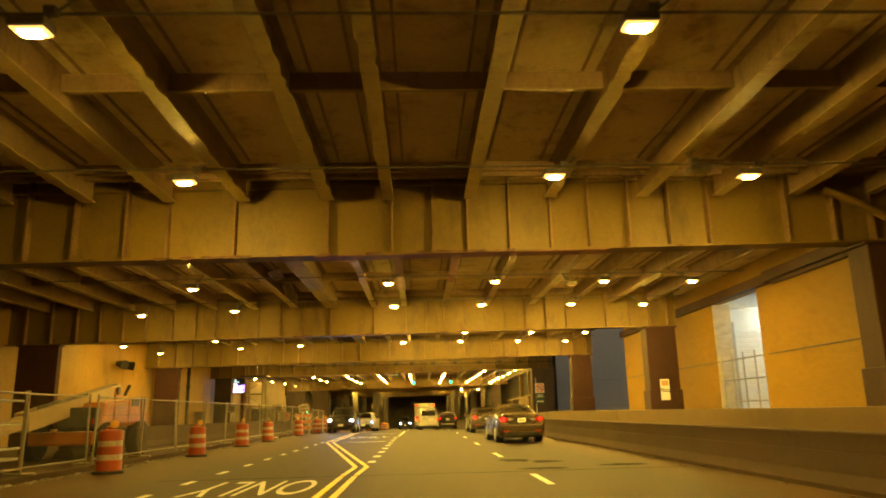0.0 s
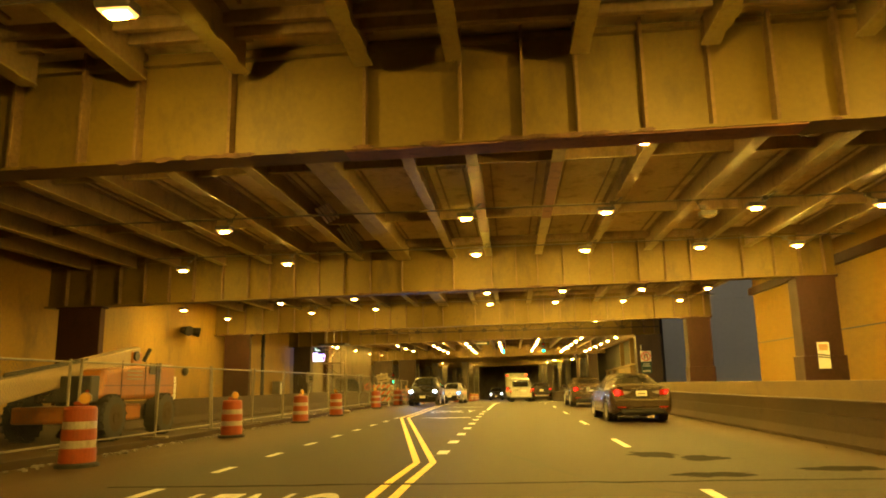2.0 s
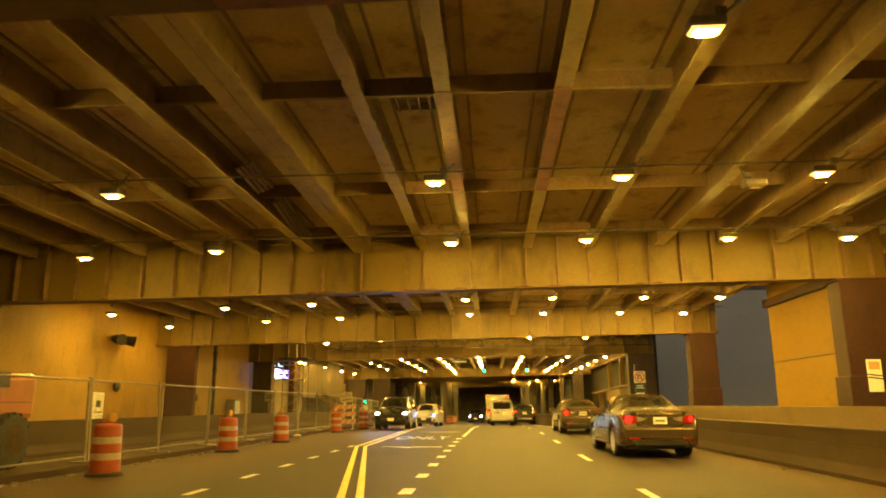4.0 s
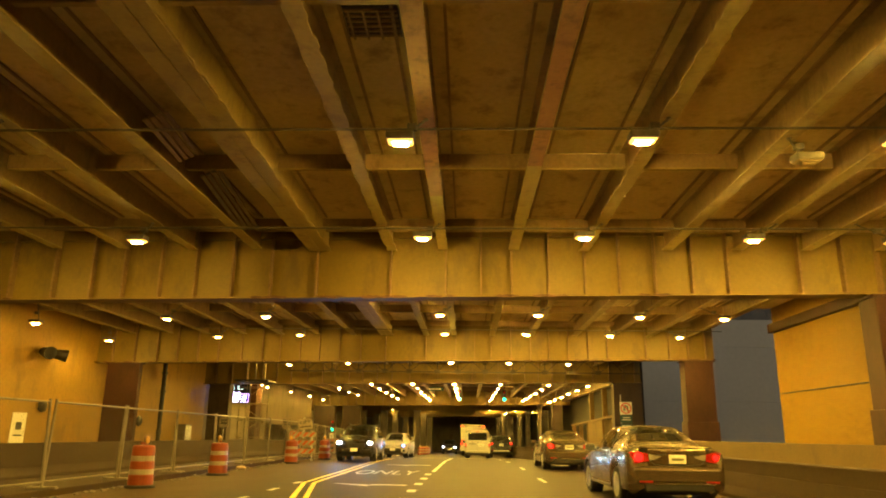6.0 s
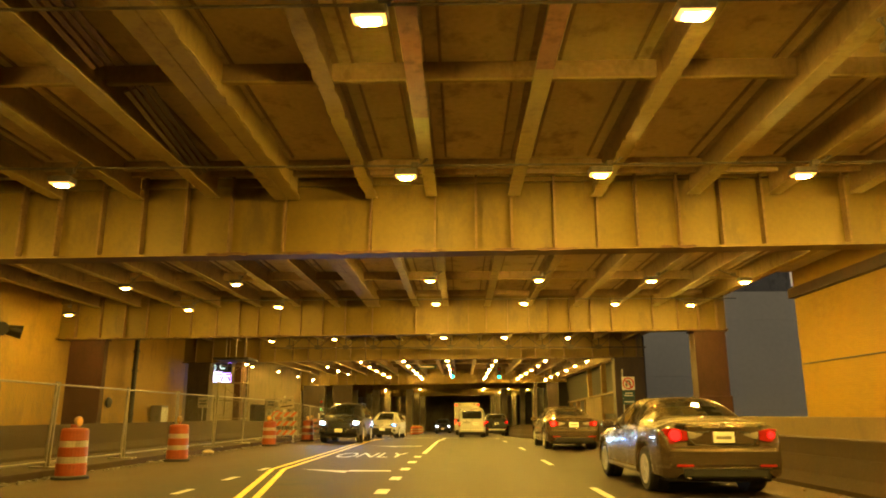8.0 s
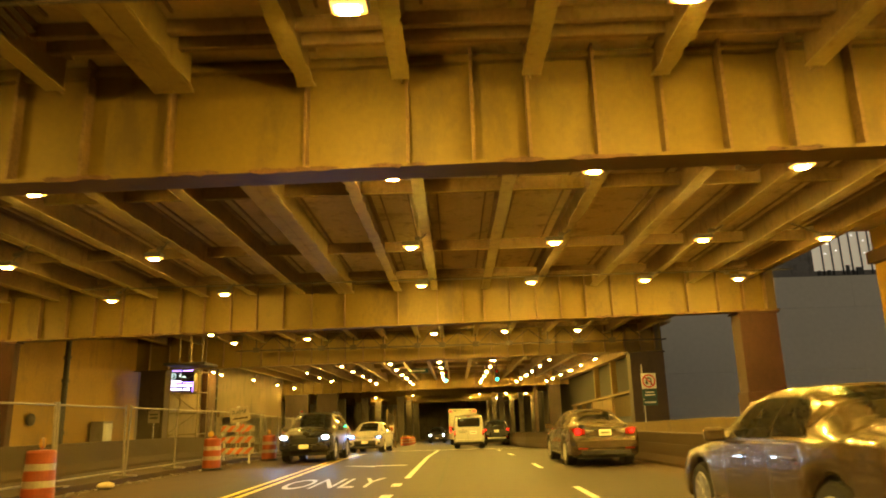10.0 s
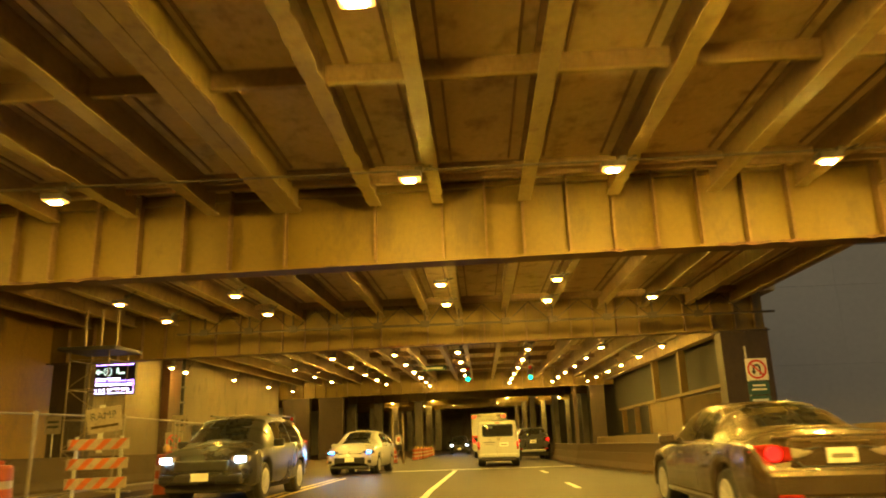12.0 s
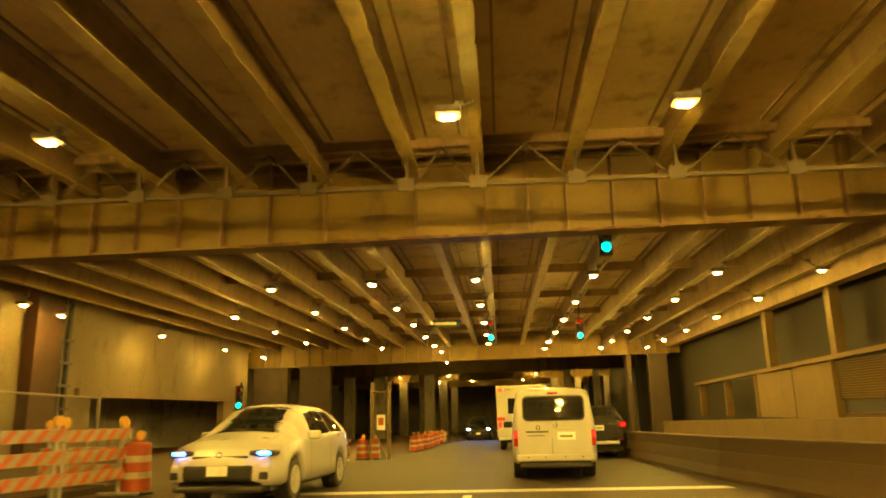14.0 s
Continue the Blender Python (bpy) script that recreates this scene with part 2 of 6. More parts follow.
# weak amber emission that imitates the halo round a lamp
HALO_GLOW = glow("amber_refractor_glass", (1.0, 0.56, 0.12), 2.6)
LATTICE_PAINT = surface("sooty_lattice_paint", (0.034, 0.024, 0.011), (0.058, 0.042, 0.02), 0.7, big=2, fine=20, bump=0.3)
SODIUM_LENS = glow("sodium_lens", SODIUM, SODIUM_POWER)
ORANGE = surface("orange_plastic", (0.20, 0.034, 0.006), (0.29, 0.055, 0.01), 0.5, big=5, fine=30, bump=0.1, stain=(0.14, 0.04, 0.02), stain_amount=0.5)
REFLECT_WHITE = surface("white_reflective_band", (0.24, 0.2, 0.15), (0.36, 0.32, 0.26), 0.35, big=6, fine=40, bump=0.05, stain=(0.16, 0.13, 0.09), stain_amount=0.6)
REFLECT_ORANGE = surface("orange_reflective_band", (0.36, 0.075, 0.015), (0.46, 0.11, 0.02), 0.4, big=6, fine=40, bump=0.05, stain=(0.18, 0.06, 0.03), stain_amount=0.5)
RUBBER = surface("black_rubber", (0.010, 0.010, 0.010), (0.028, 0.027, 0.026), 0.75, big=6, fine=40, bump=0.2)
LIFT_ORANGE = surface("machine_orange_paint", (0.27, 0.085, 0.004), (0.35, 0.118, 0.007), 0.42, big=2, fine=18, bump=0.08, stain=(0.20, 0.08, 0.03), stain_amount=0.6)
LIFT_CREAM = surface("machine_cream_paint", (0.22, 0.155, 0.08), (0.31, 0.225, 0.12), 0.45, big=2, fine=18, bump=0.08, stain=(0.25, 0.2, 0.14), stain_amount=0.6)
GREEN_GLOW = glow("green_signal_light", (0.0, 1.0, 0.60), 7)
TAIL_GLOW = glow("lit_tail_light", (1.0, 0.010, 0.008), 3.5)
HEAD_GLOW = glow("lit_head_light", (0.55, 0.75, 1.0), 70)
BLUE_HEAD_GLOW = glow("blue_white_head_light", (0.015, 0.14, 1.0), 70)
RED_PLASTIC = surface("red_lens", (0.25, 0.012, 0.010), (0.35, 0.02, 0.015), 0.15, big=9, fine=60, bump=0.0)
CHROME = surface("chrome", (0.6, 0.6, 0.6), (0.72, 0.72, 0.72), 0.12, metal=1.0, big=5, fine=40, bump=0.0)
SIGN_WHITE = surface("sign_white", (0.70, 0.69, 0.66), (0.80, 0.79, 0.76), 0.4, big=3, fine=30, bump=0.03, stain=(0.4, 0.36, 0.3), stain_amount=0.4)
SIGN_RED = surface("sign_red", (0.50, 0.03, 0.03), (0.62, 0.05, 0.04), 0.4, big=4, fine=30, bump=0.03)
SIGN_BLACK = surface("sign_black", (0.015, 0.015, 0.015), (0.03, 0.03, 0.03), 0.45, big=4, fine=30, bump=0.03)
SIGN_GREEN = surface("sign_green", (0.015, 0.06, 0.054), (0.0225, 0.08, 0.072), 0.4, big=4, fine=30, bump=0.03)
BOARD_WHITE = surface("weathered_board", (0.195, 0.158, 0.111), (0.3, 0.252, 0.182), 0.6, big=4, fine=20, bump=0.1, stain=(0.14, 0.11, 0.08), stain_amount=0.7)
CAR_GLASS = glass("tinted_car_glass", (0.010, 0.012, 0.014))


# ---- mesh helpers ----
def part(name, bm, material, parent=None, label="", smooth=False):
    """Links a bmesh as one mesh object, under parent if one is given."""
    me = bpy.data.meshes.new(name)
    if smooth:
        for f in bm.faces:
            f.smooth = True
    bm.to_mesh(me)
    bm.free()
    me.materials.append(material)
    ob = new(name, me)
    if parent:
        ob.parent = parent
    if label:
        ob["label"] = label
    return ob


def thing(name, at, label, category, group="", kind=""):
    ob = new(name)
    ob.matrix_basis = at if isinstance(at, Matrix) else Matrix.Translation(at)
    return tagged(ob, label, category, group, kind)


def box(bm, x0, x1, y0, y1, z0, z1, bevel=0.0, m=None):
    made = bmesh.ops.create_cube(bm, size=1.0)["verts"]
    for v in made:
        v.co = Vector(((x0 + x1) / 2 + v.co.x * (x1 - x0), (y0 + y1) / 2 + v.co.y * (y1 - y0), (z0 + z1) / 2 + v.co.z * (z1 - z0)))
        if m:
            v.co = m @ v.co
    if bevel:
        bmesh.ops.bevel(bm, geom=list({e for v in made for e in v.link_edges}), offset=bevel, segments=2, affect="EDGES", profile=0.5)
    return bm


def boxed(*args, **kw):
    return box(bmesh.new(), *args, **kw)


def rod(bm, a, b, r, seg=8, r2=None):
    a, b = Vector(a), Vector(b)
    d = b - a
    m = Matrix.Translation((a + b) / 2) @ d.to_track_quat("Z", "Y").to_matrix().to_4x4()
    bmesh.ops.create_cone(bm, cap_ends=True, segments=seg, radius1=r, radius2=r if r2 is None else r2, depth=d.length, matrix=m)
    return bm


def lathe(bm, profile, seg=20, m=None):
    """Turns (radius, height) pairs round z."""
    rings = []
    for r, z in profile:
        rings.append([bm.verts.new((r * math.cos(2 * math.pi * i / seg), r * math.sin(2 * math.pi * i / seg), z)) for i in range(seg)])
    for a, b in zip(rings, rings[1:]):
        for i in range(seg):
            bm.faces.new((a[i], a[(i + 1) % seg], b[(i + 1) % seg], b[i]))
    bm.faces.new(rings[0][::-1]), bm.faces.new(rings[-1])
    if m:
        bmesh.ops.transform(bm, matrix=m, verts=[v for ring in rings for v in ring])
    return bm


def extrude(bm, profile, path):
    """Sweeps a closed (across, z) profile along points (x, y), with across square to the way."""
    rings = []
    for i, (x, y) in enumerate(path):
        a, b = path[max(0, i - 1)], path[min(len(path) - 1, i + 1)]
        d = Vector((b[0] - a[0], b[1] - a[1])).normalized()
        rings.append([bm.verts.new((x + d.y * u, y - d.x * u, z)) for u, z in profile])
    k = len(profile)
    for a, b in zip(rings, rings[1:]):
        for i in range(k):
            bm.faces.new((a[i], a[(i + 1) % k], b[(i + 1) % k], b[i]))
    bm.faces.new(rings[0]), bm.faces.new(rings[-1][::-1])
    bmesh.ops.recalc_face_normals(bm, faces=bm.faces)
    return bm


def polygon(bm, pts, z):
    bm.faces.new([bm.verts.new((x, y, z)) for x, y in pts])
    return bm

# ---- large structure ----
GIRDERS = [-17.8, -1.7, 14.4, 30.6, 46.7, 61.4, 97.5, 114.0, 130.0, 150.0]
SOUTH, NORTH = -26.0, 172.0


def chord(x):
    """Height of the girders' underside, which falls a little towards the west."""
    return 4.65 + 0.012 * x


road = tagged(part("road", polygon(bmesh.new(), [(-60, -60), (60, -60), (60, 400), (-60, 400)], 0.0), ASPHALT), "worn dark asphalt road with tar seams and oil stains", "road", kind="structure")
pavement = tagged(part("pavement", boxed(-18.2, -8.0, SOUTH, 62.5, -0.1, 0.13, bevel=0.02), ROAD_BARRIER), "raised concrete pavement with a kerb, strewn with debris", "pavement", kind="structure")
bm = bmesh.new()
box(bm, -22, 12.9, SOUTH, 42.2, 6.45, 6.9), box(bm, -22, 11.9, 42.2, 62.0, 6.45, 6.9), box(bm, -24, 12.4, 62.0, NORTH, 6.45, 6.9)
deck = tagged(part("ceiling", bm, DECK), "sooty concrete underside of the upper road deck", "ceiling", kind="structure")


# lane markings
def marking(name, pts, material, label):
    return tagged(part(name, polygon(bmesh.new(), pts, 0.004), material), label, "road marking", kind="structure")


def stripe(name, x0, y0, x1, y1, w, material, label):
    d = Vector((x1 - x0, y1 - y0)).normalized() * (w / 2)
    return marking(name, [(x0 - d.y, y0 + d.x), (x0 + d.y, y0 - d.x), (x1 + d.y, y1 - d.x), (x1 - d.y, y1 + d.x)], material, label)


for dx in (-0.13, 0.13):
    for a, b in (((-1.52, -24), (-1.52, 13.6)), ((-1.52, 13.75), (-1.47, 16.1)), ((-1.47, 16.1), (-4.12, 31.6)), ((-4.12, 31.6), (-4.2, 39.0)), ((-4.2, 39.0), (-4.5, 55.5))):
        stripe("centre_line_marking", a[0] + dx, a[1], b[0] + dx, b[1], 0.11, ROAD_YELLOW, "worn yellow double centre line painted on asphalt")
for y in np.arange(-21, 57, 7.3):
    stripe("lane_dash_marking", 2.03 if y < 40 else 1.88, y + 2.9, 2.03 if y < 40 else 1.86, y + 4.9, 0.13, ROAD_WHITE, "worn white lane dash painted on asphalt")
for i in range(9):
    stripe("dotted_line_marking", -1.34, 17.4 + 2.32 * i, -1.34, 18.1 + 2.32 * i, 0.2, ROAD_WHITE, "short white dotted lane mark on asphalt")
for i in range(11):
    stripe("edge_dash_marking", -4.42, 8.0 + 2.32 * i, -4.42, 8.75 + 2.32 * i, 0.14, ROAD_WHITE, "short white edge dash on asphalt")
stripe("solid_lane_marking", -1.25, 38.0, -1.06, 59.4, 0.14, ROAD_WHITE, "solid white lane line on asphalt")
stripe("stop_line_marking", -4.6, 59.95, 3.4, 60.35, 0.5, ROAD_WHITE, "worn white stop line across the lanes")
stripe("oncoming_edge_marking", -4.42, -24, -4.42, 7.0, 0.14, ROAD_WHITE, "white line on asphalt")


def road_text(text, x, y, width, length, turn, label):
    cu = bpy.data.curves.new("pavement_lettering", "FONT")
    cu.body, cu.align_x, cu.align_y, cu.size = text, "CENTER", "CENTER", 1.0
    tmp = new("pavement_lettering", cu)
    bpy.context.view_layer.update()
    me = bpy.data.meshes.new_from_object(tmp)
    bpy.data.objects.remove(tmp)
    xs, ys = [v.co.x for v in me.vertices], [v.co.y for v in me.vertices]
    for v in me.vertices:
        v.co.x, v.co.y = v.co.x * width / (max(xs) - min(xs)), v.co.y * length / (max(ys) - min(ys))
    me.materials.append(ROAD_WHITE)
    ob = new("pavement_lettering", me)
    ob.matrix_basis = pose(x, y, 0.005, 0, 0, turn)
    return tagged(ob, label, "road marking", kind="structure")


road_text("ONLY", -2.9, 11.9, 2.0, 2.4, 180, "white word ONLY painted on asphalt for oncoming traffic")
road_text("ONLY", -2.75, 37.0, 2.0, 2.4, 0, "white word ONLY painted on asphalt")
marking("turn_arrow_marking", [(-3.6, 43.6), (-2.5, 43.15), (-2.5, 43.35), (-1.6, 43.3), (-1.6, 43.0), (-2.5, 42.95), (-2.5, 42.6)], ROAD_WHITE, "white turn arrow painted on asphalt")
marking("turn_arrow_marking", [(-3.6, 31.6), (-2.5, 31.15), (-2.5, 31.35), (-1.6, 31.3), (-1.6, 31.0), (-2.5, 30.95), (-2.5, 30.6)], ROAD_WHITE, "white turn arrow painted on asphalt")

# dark repair patch in the right lane, with an uneven outline
TAR = surface("fresh_tar_patch", (0.006, 0.0055, 0.005), (0.013, 0.012, 0.011), 0.85, big=2.5, fine=40, bump=0.4, sheen=0.05)
rng = random.Random(21)
for cx, cy, rx, ry in ((2.2, 17.0, 0.42, 0.62), (2.85, 16.4, 0.4, 0.45), (2.5, 14.35, 0.6, 0.28), (4.3, 14.9, 0.6, 0.3)):
    marking("asphalt_patch", [(cx + rx * math.cos(a) * rng.uniform(0.6, 1.15), cy + ry * math.sin(a) * rng.uniform(0.6, 1.15)) for a in np.linspace(0, 2 * math.pi, 27)[:-1]], TAR, "dark tar repair patch in the worn asphalt")

# sealed joint across the carriageway
seam_x = np.linspace(-5.2, 5.2, 27)
seam_y = [13.7 + 0.03 * x + rng.uniform(-0.05, 0.05) for x in seam_x]
marking("asphalt_joint", [(x, y - rng.uniform(0.03, 0.07)) for x, y in zip(seam_x, seam_y)] + [(x, y + rng.uniform(0.03, 0.07)) for x, y in zip(seam_x[::-1], seam_y[::-1])], TAR, "dark sealed joint across the worn asphalt")

# girders
STIFF = [-17.4, -16.3, -15.2, -14.2, -13.2, -12.2, -11.05, -10.03, -9.18, -8.2, -7.26, -6.28, -5.26, -4.05, -2.11, -0.67, 0.25, 1.04, 1.99, 2.93, 3.81, 4.73, 5.67, 6.58, 8.4, 9.5, 10.4, 11.2]
STIFF_WEST = [-16.2, -15.1, -13.9, -12.8, -11.8, -10.8, -9.8, -8.75, -7.71, -6.58, -5.67, -4.19]


def sloped(x0, x1, y0, y1, lo, hi):
    """A box whose underside and top follow the girders' slope, lo and hi above the chord; hi None: up to the deck."""
    bm = bmesh.new()
    v = [bm.verts.new((x, y, chord(x) + lo if k == 0 else (6.449 if hi is None else chord(x) + hi))) for x in (x0, x1) for y in (y0, y1) for k in (0, 1)]
    for f in ((0, 1, 3, 2), (4, 6, 7, 5), (0, 4, 5, 1), (2, 3, 7, 6), (0, 2, 6, 4), (1, 5, 7, 3)):
        bm.faces.new([v[i] for i in f])
    bmesh.ops.recalc_face_normals(bm, faces=bm.faces)
    return bm


def ragged(x0, x1, y, seed):
    """Flaking rust along a flange edge: short thin chips with uneven outlines, thickest over the lanes."""
    rng = random.Random(seed)
    bm = bmesh.new()
    x, last = x0, None
    while x < x1:
        bad = 0.62 if (-6 < x < 3) == (seed % 3 != 1) else 0.22
        if last is None and rng.random() > bad:
            x += rng.uniform(0.1, 0.4)
            continue
        end = last is not None and rng.random() > bad + 0.2
        lo, hi = (0.02, 0.022) if end or last is None else (rng.uniform(-0.035, 0.004), rng.uniform(0.03, 0.062))
        a, b = bm.verts.new((x, y, chord(x) + hi)), bm.verts.new((x, y, chord(x) + lo))
        c, e = bm.verts.new((x, y + 0.011, chord(x) + hi)), bm.verts.new((x, y + 0.011, chord(x) + lo))
        if last:
            bm.faces.new((last[0], last[1], b, a)), bm.faces.new((last[1], last[3], e, b)), bm.faces.new((last[2], c, e, last[3])), bm.faces.new((last[0], a, c, last[2]))
        last = None if end else (a, b, c, e)
        x += rng.uniform(0.04, 0.16)
    return bm


def girder(y, seed, x0=-22.0, x1=11.62):
    g = thing("girder", (0, 0, 0), "deep riveted steel plate girder, faded tan paint, rusted lower flange", "girder", "bridge girders", "structure")
    part("web", sloped(x0, x1, y + 0.25, y + 0.29, 0.04, None), STEEL_PAINT, g)
    part("bottom_flange", sloped(x0, x1, y, y + 0.54, 0.0, 0.05), STEEL_PAINT, g, "wide rusted flange plate")
    # added plate, its red is brake light put into the colour
    if seed == 2:
        part("cover_plate", sloped(-2.4, 4.2, y + 0.03, y + 0.51, -0.022, -0.003), BRAKE_RED, g, "thin plate tinted with the red of brake lights")
    part("top_angle", sloped(x0, x1, y + 0.13, y + 0.247, 1.62, 1.70), STEEL_PAINT, g)
    part("rust_edge", ragged(x0, x1, y - 0.012, seed), RUST, g, "flaking rusty edge")
    for x in STIFF if seed != 2 else STIFF_WEST + STIFF[14:]:
        part("stiffener", sloped(x - 0.022, x + 0.022, y + 0.035, y + 0.248, 0.052, None), STIFFENER_PAINT, g, "rust-edged stiffener plate")
    return g


for k, y in enumerate(GIRDERS):
    girder(y, k, -22.0 if k < 6 else -24.0, 11.62 if k < 6 else 11.99)

# beams and cross frames between the girders
BEAMS = [-20.4, -18.4, -16.4, -14.5, -12.7, -10.9, -9.1, -7.33, -5.58, -3.95, -2.08, -0.74, 1.08, 2.9, 5.0, 6.75, 8.5, 10.3]


def beam_mesh(length, depth, seed, half, eaten):
    """An I-section whose bottom flange has rust-eaten, uneven edges."""
    rng = random.Random(seed)
    bm = bmesh.new()
    box(bm, -0.015, 0.015, 0, length, -depth + 0.03, 0), box(bm, -0.12, 0.12, 0, length, -0.03, 0)
    for f in bm.faces:
        f.material_index = 1
    y, last = 0.0, None
    paired = half > 0.25
    if paired:
        box(bm, -0.3, -0.012, 0, length, -depth - 0.012, -depth - 0.001), box(bm, 0.012, half - 0.04, 0, length, -depth - 0.012, -depth - 0.001)
        box(bm, 0.17, 0.2, 0, length, -depth + 0.03, 0)
    while y < length:
        l, r = (half - (rng.uniform(0.015, 0.05) if rng.random() < eaten else rng.uniform(0, 0.004)) for _ in range(2))
        sec = [bm.verts.new(c) for c in ((-l, y, -depth), (r, y, -depth), (r, y, -depth + 0.032), (-l, y, -depth + 0.032))]
        if last:
            for q in range(4):
                bm.faces.new((last[q], last[(q + 1) % 4], sec[(q + 1) % 4], sec[q]))
        last = sec
        y += rng.uniform(0.06, 0.3)
    bmesh.ops.recalc_face_normals(bm, faces=bm.faces)
    me = bpy.data.meshes.new("beam")
    bm.to_mesh(me)
    bm.free()
    me.materials.append(BEAM_PAINT), me.materials.append(BEAM_DARK)
    return me


for k, (a, b) in enumerate(zip(GIRDERS, GIRDERS[1:])):
    y0, y1 = a + 0.56, b - 0.02
    low = k == 5
    depth = 0.85 if low else 0.6
    bay = thing("deck_frame", (0, 0, 0), "steel beams and cross frames under the deck, peeling tan paint", "beams", "deck framing", "structure")
    shapes = [beam_mesh(y1 - y0, depth, k * 10 + q, *kind) for q, kind in enumerate(((0.135, 0.0), (0.125, 0.05), (0.14, 0.35), (0.3, 0.4)))]
    for j, x in enumerate(BEAMS):
        ob = new("beam", shapes[3 if j == 9 and k in (2, 3) else 2 if j in (7, 9, 10, 13) else j % 2])
        ob.location, ob.parent = (x, y0, 6.448), bay
        # added strips carry the red of brake lights on two beams
        if k == 2 and 11 <= j <= 12:
            part("flange_plate", boxed(x - 0.13, x + 0.13, y0 + 4.4, y0 + (11.2 if j == 11 else 9.6), 5.836, 5.846), BRAKE_RED, bay, "thin strip tinted with the red of brake lights")
    steps = (6.3,) if k == 4 else (5.6, 11.0) if not low else (6.0, 12.0, 18.0, 24.0, 30.0)
    for s in steps:
        if a + s < b - 1:
            # dark plates under lighter flanges: the lit lower edge is in the paint
            bm = bmesh.new()
            for x0, x1 in zip(BEAMS, BEAMS[1:]):
                box(bm, x0 + 0.02, x1 - 0.02, a + s, a + s + 0.03, 6.13, 6.42)
            part("cross_frame", bm, BEAM_DARK, bay, "cross frame plate in the darker beam paint")
            bm = bmesh.new()
            for x0, x1 in zip(BEAMS, BEAMS[1:]):
                box(bm, x0 + 0.06, x1 - 0.06, a + s - 0.03, a + s + 0.06, 6.1, 6.128)
            part("frame_flange", bm, BEAM_PAINT, bay)
    bm = bmesh.new()
    for s in (1.1, 1.5, y1 - y0 - 0.9, y1 - y0 - 0.5):
        box(bm, -21.8, 11.5, y0 + s, y0 + s + 0.1, 6.25, 6.447)
    part("end_rib", bm, BEAM_DARK, bay)
    bm = bmesh.new()
    for x in BEAMS:
        for d in (-0.34, 0.34):
            box(bm, x + d - 0.022, x + d + 0.022, y0 + 1.7, y1 - 1.1, 6.41, 6.447)
    part("haunch_strip", bm, BEAM_DARK, bay)

# lattice bracing beside the fourth girder
lattice = thing("lattice_bracing", (0, 0, 0), "light steel lattice bracing with gusset plates, painted tan", "bracing", "", "structure")
bm = bmesh.new()
box(bm, -12, 11.4, 59.9, 59.98, 5.22, 5.30)
part("bottom_chord", bm, LATTICE_PAINT, lattice)
for x0, x1 in zip(BEAMS[5:], BEAMS[6:]):
    xm = (x0 + x1) / 2
    bm = bmesh.new()
    rod(bm, (x0 + 0.1, 59.94, 5.27), (xm, 59.94, 6.03), 0.022, 6), rod(bm, (xm, 59.94, 6.03), (x1 - 0.1, 59.94, 5.27), 0.022, 6)
    part("diagonal", bm, LATTICE_PAINT, lattice)
    part("gusset", boxed(x0 - 0.16, x0 + 0.16, 59.86, 59.895, 5.16, 5.42, bevel=0.01), LATTICE_PAINT, lattice)
    part("hanger", boxed(x0 - 0.03, x0 + 0.03, 59.9, 59.98, 5.3, 5.85), LATTICE_PAINT, lattice)


# corrugated panel between two beams, and a knee brace at the first girder
PANEL_STEEL = surface("dusty_galvanised_steel", (0.12, 0.1, 0.07), (0.2, 0.165, 0.115), 0.65, metal=0.2, big=4, fine=40, bump=0.1, stain=(0.1, 0.07, 0.04), stain_amount=0.6)
# the shorter panel takes the darker beam paint
for y, length in ((25.4, 3.95), (22.9, 1.75)):
    panel_c = thing("corrugated_panel", pose(-5.05, y, 5.98, 0, 0, 5.8 if length > 2 else 4), "galvanised corrugated panel wedged between two deck beams", "panel", "corrugated panels", "structure")
    for i in range(4):
        part("rib", boxed(-0.04, 0.04, 0, length, -0.02, 0.02, bevel=0.012, m=pose(-0.15 + i * 0.1, 0, i * 0.045, 0, -25, 0)), PANEL_STEEL if length > 2 else BEAM_DARK, panel_c)
grille = thing("deck_grille", (-1.35, 20.95, 6.40), "dark steel drain grille set in the deck's underside", "grille", "", "structure")
part("grille_frame", boxed(-0.36, 0.36, -0.36, 0.36, 0.03, 0.047, bevel=0.004), BLACK_METAL, grille)
for i in range(6):
    part("grille_bar", boxed(-0.34, 0.34, -0.3 + i * 0.115, -0.27 + i * 0.115, 0.0, 0.03), BEAM_DARK, grille)
for i in range(4):
    part("grille_bar", boxed(-0.3 + i * 0.19, -0.27 + i * 0.19, -0.34, 0.34, -0.02, -0.001), BEAM_DARK, grille)
brace = thing("knee_brace", (0, 0, 0), "tan painted knee brace pipe at the girder's end", "brace", "", "structure")
part("brace_pipe", rod(bmesh.new(), (9.1, 14.1, 5.95), (11.2, 14.1, 4.9), 0.09, 12), STEEL_PAINT, brace)


# columns
def column(x0, x1, y, label, plinth=None, paint=COLUMN_BROWN, deep=0.75):
    c = thing("column", (0, 0, 0), label, "column", "columns", "structure")
    top = chord((x0 + x1) / 2) - 0.012
    part("shaft", boxed(x0, x1, y - 0.05, y + deep, 0.0, top, bevel=0.03), paint, c)
    part("cap_plate", boxed(x0 - 0.08, x1 + 0.08, y - 0.1, y + deep + 0.05, top - 0.07, top - 0.002, bevel=0.01), paint, c)
    if plinth:
        part("plinth", boxed(x0 - 0.06, x1 + 0.06, y - 0.11, y + deep + 0.06, 0.0, plinth, bevel=0.03), paint, c, "wider base casing")
    return c


